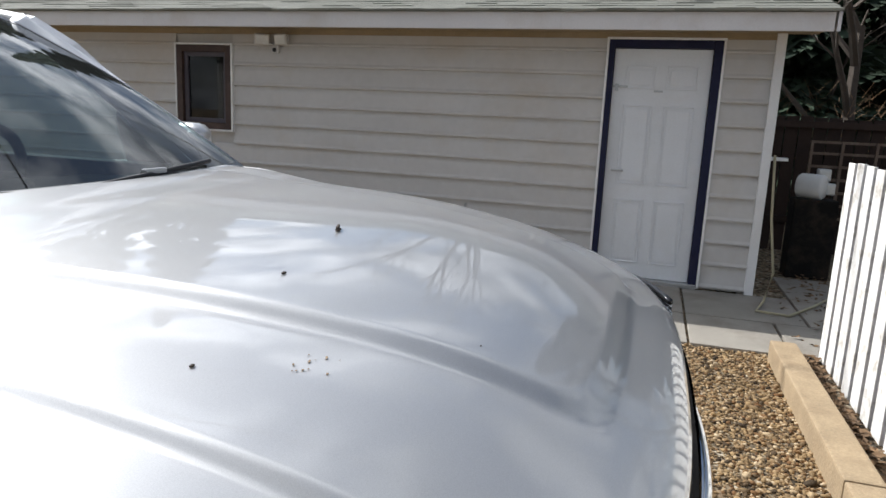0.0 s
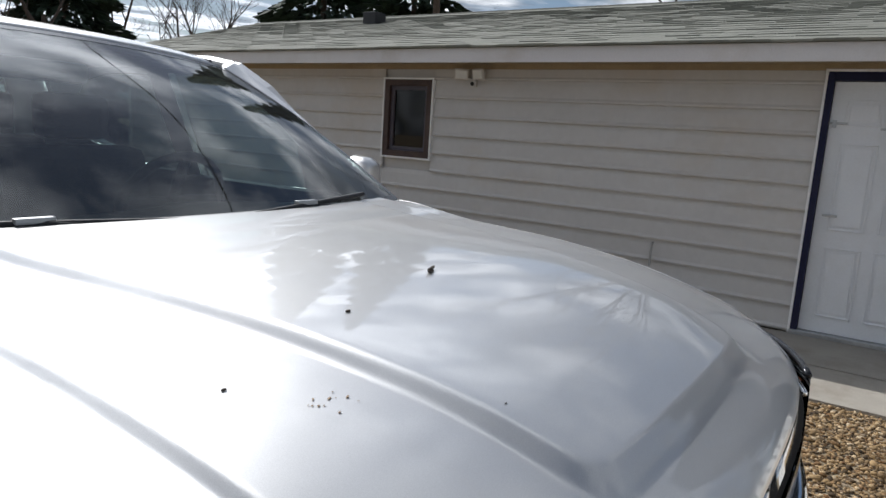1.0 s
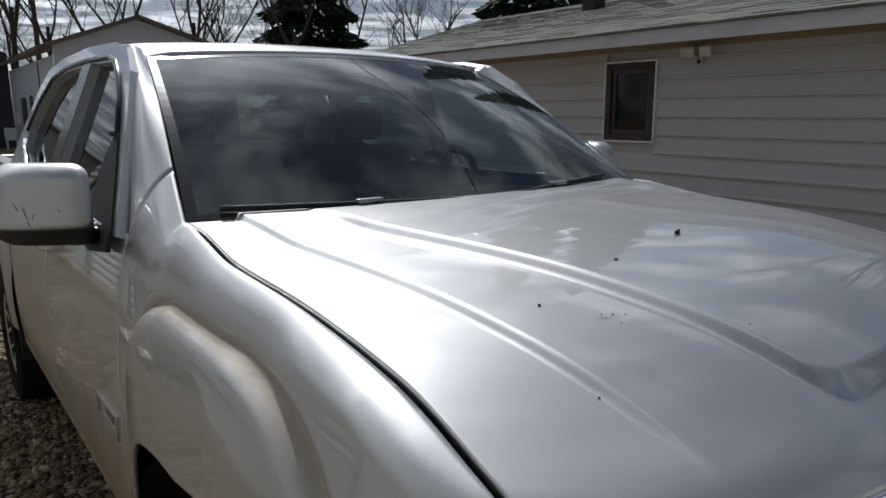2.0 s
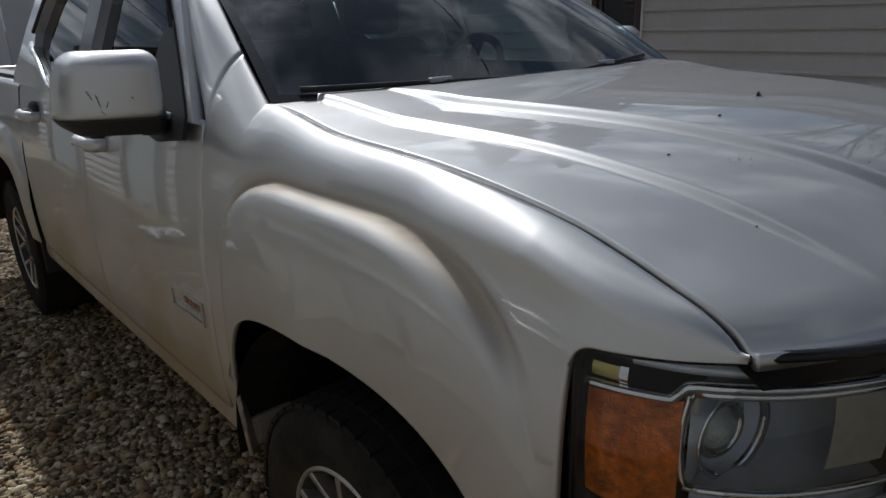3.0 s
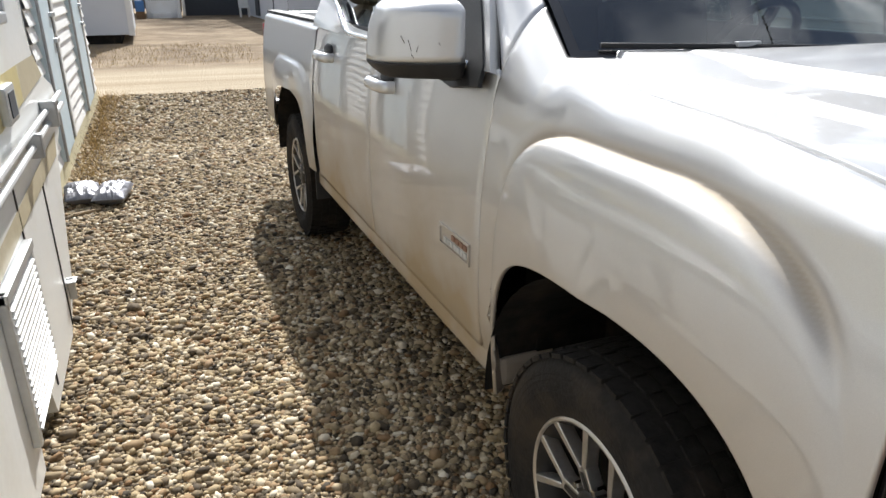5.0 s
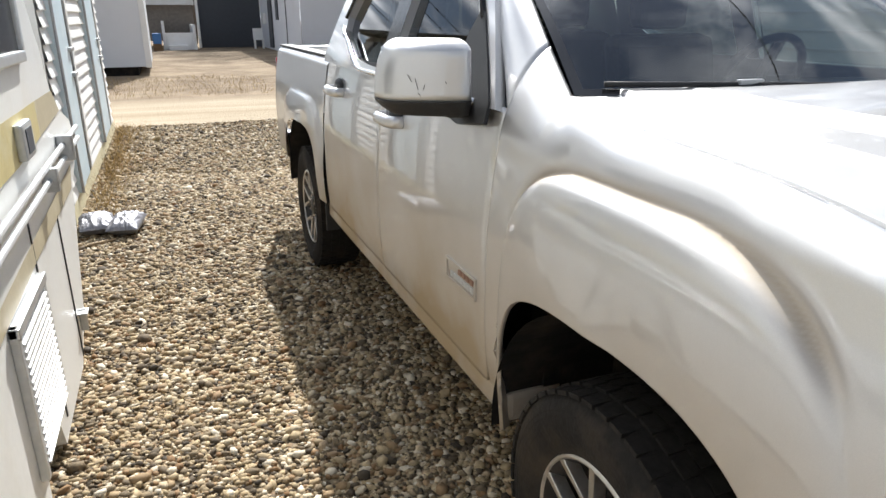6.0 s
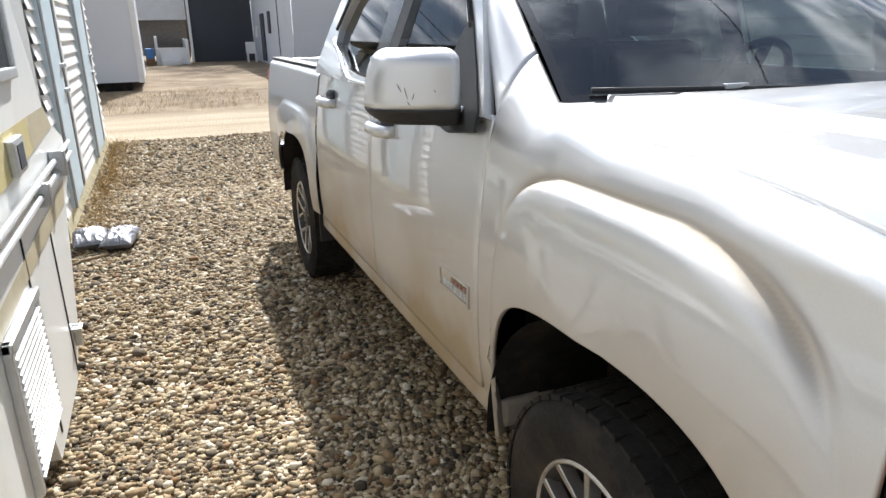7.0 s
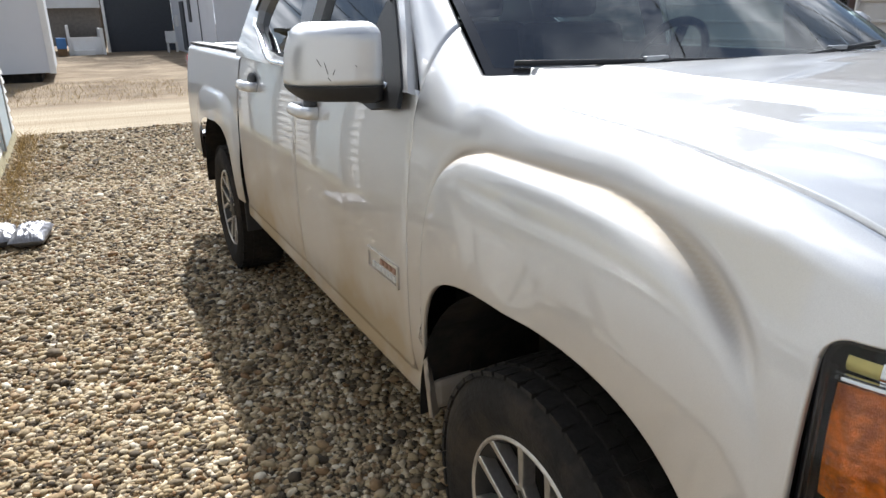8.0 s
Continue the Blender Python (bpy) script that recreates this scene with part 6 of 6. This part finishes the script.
part("trailer_roof", boxes([(KX - 2.1, KX + 0.03, -2.2, 1.95, 2.34, 2.47)], 0.02), CAMPER, camper)
part("far_side", boxes([(KX - 2.12, KX - 2.08, -2.2, 2.3, 0.1, 2.4), (KX - 2.08, KX - 0.02, -2.2, -2.16, 0.1, 2.4)]), CAMPER, camper)
part("upper_stripe", outline_sheet([[(0.2, 0.985), (1.64, 0.995), (2.12, 1.02), (2.12, 1.152), (1.8, 1.150), (0.2, 1.15)]], lambda a, b: (KX + 0.024, a, b)), YELLOW, skin)
part("faded_stripe", outline_sheet([[(2.125, 1.02), (2.69, 1.05), (2.555, 1.150), (2.125, 1.152)]], lambda a, b: (KX + 0.024, a, b)), TAN, skin)
part("lower_stripe", outline_sheet([[(1.0, 0.66), (1.64, 0.684), (2.64, 0.700), (2.73, 0.795), (1.62, 0.752), (1.0, 0.73)]], lambda a, b: (KX + 0.024, a, b)), TAN, skin)
for z in (0.862, 0.915):
    part("awning_rail", tube(bmesh.new(), [(KX + 0.045, -2.2, z - 0.03), (KX + 0.045, 2.98, z + 0.02)], 0.012, 8), RAILGREY, camper, smooth=True)
part("rail_bracket", boxes([(KX + 0.02, KX + 0.085, 2.45, 2.50, 0.86, 0.97)], 0.008), GALV, camper)
part("rail_bracket", boxes([(KX + 0.02, KX + 0.075, 1.98, 2.02, 0.83, 0.92)], 0.006), GALV, camper)
vent = part("fridge_vent", boxes([(KX + 0.02, KX + 0.045, 1.10, 1.13, 0.18, 0.66), (KX + 0.02, KX + 0.045, 1.54, 1.575, 0.25, 0.66), (KX + 0.02, KX + 0.05, 1.10, 1.575, 0.63, 0.66)], 0.004), RAILGREY, camper, "louvred refrigerator vent panel")
for k in range(17):
    bm = boxes([(KX + 0.022, KX + 0.050, 1.13, 1.54, 0.23 + 0.0235 * k, 0.236 + 0.0235 * k)])
    for v in bm.verts:
        v.co.z -= 0.35 * (v.co.x - KX - 0.02)
    part("louvre", bm, CAMPER, vent)
part("hatch_seam", boxes([(KX + 0.018, KX + 0.024, 1.60, 1.612, 0.10, 0.83)]), BLACK, camper)
part("hatch_seam", boxes([(KX + 0.018, KX + 0.024, 2.14, 2.152, 0.08, 0.70)]), BLACK, camper)
part("hatch_latch", boxes([(KX + 0.02, KX + 0.05, 2.22, 2.235, 0.16, 0.26), (KX + 0.02, KX + 0.06, 2.18, 2.25, 0.245, 0.255)], 0.004), GALV, camper)
part("outlet_box", boxes([(KX + 0.02, KX + 0.05, 1.66, 1.84, 1.005, 1.125)], 0.01), RAILGREY, camper)
part("outlet_recess", boxes([(KX + 0.045, KX + 0.053, 1.70, 1.80, 1.025, 1.105)]), CHARCOAL, camper)
wn2 = part("camper_window", boxes([(KX + 0.02, KX + 0.045, 0.9, 2.02, 1.30, 1.34), (KX + 0.02, KX + 0.045, 0.9, 2.02, 1.72, 1.76), (KX + 0.02, KX + 0.045, 1.98, 2.02, 1.34, 1.72), (KX + 0.02, KX + 0.045, 0.9, 0.94, 1.34, 1.72)], 0.008), RAILGREY, camper)
part("dark_pane", boxes([(KX + 0.022, KX + 0.03, 0.94, 1.98, 1.34, 1.72)]), GLOSSBLACK, wn2)
# darker cream paints the shadow inside the wheel arch
part("wheel_cover", boxes([(KX - 0.16, KX - 0.10, 1.12, 1.56, 0.0, 0.42)], 0.01), mat("arch_shade_cream", (0.42, 0.37, 0.27), 0.7, var=0.15), camper)
for y in (-1.2, 1.95):
    part("jack_stand", boxes([(KX - 1.1, KX - 0.3, y, y + 0.1, 0.0, 0.2)]), UNDER, camper)

# ---------- white shed with pale blue door trim ----------
SX = -2.35
shed = thing("garden_shed", "white lap-sided shed with pale blue door trim", "shed")
swall = part("shed_wall", boxes([(-5.3, SX - 0.03, 4.60, 9.25, 0.14, 2.6)]), WHITESIDING, shed)
part("shed_base", boxes([(-5.3, SX - 0.005, 4.55, 9.27, 0.0, 0.15)], 0.006), mat("pale_yellow_skirt", (0.62, 0.57, 0.38), 0.7, var=0.12), shed)
bm = bmesh.new()
bm.faces.new([bm.verts.new(p) for p in ((SX + 0.15, 4.5, 2.58), (SX + 0.15, 9.4, 2.58), (-3.8, 9.4, 3.2), (-3.8, 4.5, 3.2))])
bm.faces.new([bm.verts.new(p) for p in ((-5.4, 4.5, 2.58), (-3.8, 4.5, 3.2), (-3.8, 9.4, 3.2), (-5.4, 9.4, 2.58))])
solid(part("shed_roof", bm, SHINGLE, shed), 0.05)
for k in range(22):
    z = 0.15 + 0.112 * k
    for y0, y1 in ((4.61, 4.945), (6.105, 7.36), (8.90, 9.24)):
        bm = bmesh.new()
        prof = [(-0.028, 0.112), (-0.004, 0.010), (-0.004, 0.0), (-0.03, 0.0)]
        grid(lambda y, j: (SX + prof[j][0], y, z + prof[j][1]), [y0, y1], range(4), bm, flip=True)
        part("lap_board", bm, WHITESIDING, swall)
for y0, y1, d0, d1 in ((4.95, 5.74, 5.74, 5.91), (7.37, 8.52, 8.52, 8.71)):
    part("blue_trim", boxes([(SX - 0.03, SX + 0.015, y0, y0 + (y1 - y0) * 0.45, 0.16, 2.5), (SX - 0.03, SX + 0.008, y0 + (y1 - y0) * 0.47, y1, 0.16, 2.5)], 0.004), PALEBLUE, shed)
    part("corner_rod", tube(bmesh.new(), [(SX + 0.025, y0 + 0.01, 0.16), (SX + 0.025, y0 + 0.01, 2.5)], 0.012, 6), GALV, shed)
    part("door_gap", boxes([(SX - 0.028, SX - 0.006, d0, d1 + 0.05, 0.16, 2.5)]), BLACK, shed)
    part("white_jamb", boxes([(SX - 0.03, SX + 0.006, d1 + 0.05, d1 + 0.14, 0.16, 2.5)], 0.004), WHITEPAINT, shed)
    for z in (0.98, 1.18, 2.1):
        part("hinge", boxes([(SX + 0.0, SX + 0.035, d0 - 0.10, d0 + 0.10, z, z + 0.035)], 0.006), GALV, shed)
bag = thing("foil_package", "crumpled silver foil packages lying on the gravel", "package")
for i, (x, y, w, turn) in enumerate(((-2.205, 4.36, 0.23, 6), (-2.005, 4.28, 0.21, -8))):
    def pillow(a, b, side, i=i):
        bulge = max(0.0, 1 - abs(a) ** 3) ** 0.55 * max(0.0, 1 - abs(b) ** 3) ** 0.55
        q = Vector((a * 2.1 + i * 7, b * 2.1, side * 0.7))
        fold = abs(noise.noise(q)) * 0.45 + abs(noise.noise(q * 2.6)) * 0.25
        edge = 1 - 0.05 * abs(noise.noise(q * 3))
        return Vector((a * w / 2 * edge, b * 0.20 * edge, 0.070 + side * (0.068 if side > 0 else 0.062) * bulge * (1 - (fold if side > 0 else 0.1 * fold))))
    m = pose(x, y, 0, 0, 0, turn)
    bm = grid(lambda a, b: m @ pillow(a, b, 1), lin(-1, 1, 44), lin(-1, 1, 44))
    grid(lambda a, b: m @ pillow(a, b, -1), lin(-1, 1, 20), lin(-1, 1, 20), bm, flip=True)
    pack = part("package", bm, FOIL, bag, smooth=True)
    if i:
        bm = bmesh.new()
        for a, b, r in ((-0.35, 0.45, 0.16), (-0.05, 0.62, 0.15), (0.22, 0.40, 0.13), (-0.15, 0.15, 0.12), (0.45, 0.68, 0.10)):
            grid(lambda u, v: m @ (pillow(a + u * r, b + v * r * (0.6 + 0.3 * math.cos(5 * u)), 1) + Vector((0, 0, 0.003))), lin(-1, 1, 7), lin(-1, 1, 7), bm)
        part("black_print", bm, BLACK, pack)
tagged(mesh_object("stick", tube(bmesh.new(), [(-2.24, 3.98, 0.02), (-2.08, 4.06, 0.02)], 0.010, 6), TIMBER), "pale wooden stick lying by the camper", "stick")
vs, fs = [], []
for k in range(2600):
    if k % 2:
        x, y = SX + 0.05 + abs(rng.gauss(0, 0.14)), rng.uniform(4.7, 9.6)
    else:
        x, y = rng.uniform(-3, 0.5), rng.uniform(13.2, 18)
    h, a = rng.uniform(0.04, 0.16), rng.uniform(0, 6.28)
    b0 = len(vs)
    vs += [(x, y, 0), (x + 0.006 * math.cos(a), y + 0.006 * math.sin(a), 0), (x + h * 0.7 * math.cos(a * 3), y + h * 0.7 * math.sin(a * 3), h)]
    fs.append((b0, b0 + 1, b0 + 2))
tagged(arrays_object("dry_grass", vs, fs, mat("straw", (0.36, 0.25, 0.10), 0.9, random_amount=0.4, island=True)), "dry straw-coloured grass along the shed foot", "grass", kind="stuff")

# ---------- across the alley ----------
fs1 = thing("storage_shed", "plain white storage shed raised on dark skids", "shed")
part("shed_body", boxes([(-7.5, -1.98, 19.0, 23.0, 0.22, 3.0)], 0.01), GREYBLUE, fs1)
# whiter strip paints the sunlit sliver of the shed's right face
part("corner_board", boxes([(-2.10, -1.96, 18.97, 18.999, 0.2, 3.0)], 0.005), WHITEPAINT, fs1)
part("skid", boxes([(-7.3, -2.3, 19.1, 22.8, 0.0, 0.22)]), UNDER, fs1)
part("shed_roof", boxes([(-7.7, -1.8, 18.8, 23.2, 3.0, 3.1)]), SHINGLE, fs1)
house = thing("far_house", "long white building with a gabled roof and dark bay", "building")
part("side_wall", outline_sheet([[(25.0, 0.0), (36.0, 0.0), (36.0, 3.4), (25.0, 3.4)]], lambda a, b: (3.05, a, b)), GREYBLUE, house)
part("gable_wall", outline_sheet([[(3.06, 0.0), (9.2, 0.0), (9.2, 3.75), (5.75, 4.7), (3.06, 3.75)]], lambda a, b: (a, 25.0, b)), GREYBLUE, house)
bm = bmesh.new()
bm.faces.new([bm.verts.new(p) for p in ((2.6, 24.7, 3.66), (5.75, 24.7, 4.85), (5.75, 36.3, 4.85), (2.6, 36.3, 3.66))])
bm.faces.new([bm.verts.new(p) for p in ((5.75, 24.7, 4.85), (9.6, 24.7, 3.66), (9.6, 36.3, 3.66), (5.75, 36.3, 4.85))])
solid(part("roof", bm, BROWNFRAME, house), 0.12)
part("side_door", boxes([(2.98, 3.045, 31.8, 32.8, 0.1, 2.15)], 0.01), CHARCOAL, house)
part("side_window", boxes([(3.0, 3.045, 30.0, 30.6, 1.3, 2.2)], 0.01), CHARCOAL, house)
part("wall_seam", boxes([(3.02, 3.045, 28.0, 28.05, 0.0, 3.3)]), CHARCOAL, house)
part("wall_meter", boxes([(2.9, 3.04, 34.0, 34.4, 1.1, 1.6)], 0.02), PLASTICWHITE, house)
part("dark_bay_wall", boxes([(0.06, 3.04, 36.0, 36.2, 0.0, 4.2)]), CHARCOAL, house)
part("bay_post", boxes([(0.0, 0.12, 35.8, 35.95, 0.0, 4.0)], 0.01), WHITEPAINT, house)
home = thing("mobile_home", "pale trailer home with white porch steps", "house")
# the shade under the eave is put into this wall's dark colour
part("home_wall", boxes([(-9, -0.05, 37.5, 40, 0.3, 2.0)]), mat("porch_shade_tone", (0.24, 0.21, 0.18), 0.8, var=0.3), home)
part("home_eave", boxes([(-9, 0.0, 37.0, 40, 2.0, 3.6)]), WHITEPAINT, home)
part("porch_side", boxes([(-1.62, -1.50, 33.6, 37.5, 0.0, 1.25), (-0.30, -0.18, 33.6, 37.5, 0.0, 1.1)], 0.01), WHITEPAINT, home)
part("porch_front", boxes([(-1.5, -0.3, 33.9, 34.0, 0.0, 0.75), (-1.4, -0.6, 33.5, 33.9, 0.0, 0.22)], 0.01), WHITEPAINT, home)
chair = thing("garden_chair", "white plastic garden chair by the dark bay", "chair")
part("chair_seat", boxes([(2.35, 2.80, 33.3, 33.75, 0.40, 0.45)], 0.01), PLASTICWHITE, chair)
part("chair_back", boxes([(2.35, 2.80, 33.72, 33.78, 0.45, 0.92)], 0.01), PLASTICWHITE, chair)
for x in (2.37, 2.74):
    for y in (33.32, 33.70):
        part("chair_leg", boxes([(x, x + 0.05, y, y + 0.05, 0.0, 0.42)], 0.005), PLASTICWHITE, chair)
tub = thing("plastic_tub", "blue plastic tub beside the porch steps", "tub")
part("tub_body", boxes([(-2.05, -1.68, 33.3, 33.8, 0.3, 0.75)], 0.03), BLUEPLASTIC, tub)
part("tub_base", boxes([(-2.05, -1.68, 33.3, 33.8, 0.0, 0.3)], 0.02), LITTER, tub)

# ---------- shingle tabs nearest the walk ----------
for tv in late_tabs:
    arrays_object("shingle", tv, [(0, 1, 2, 3), (4, 5, 1, 0)], SHINGLEPIECE, garage)
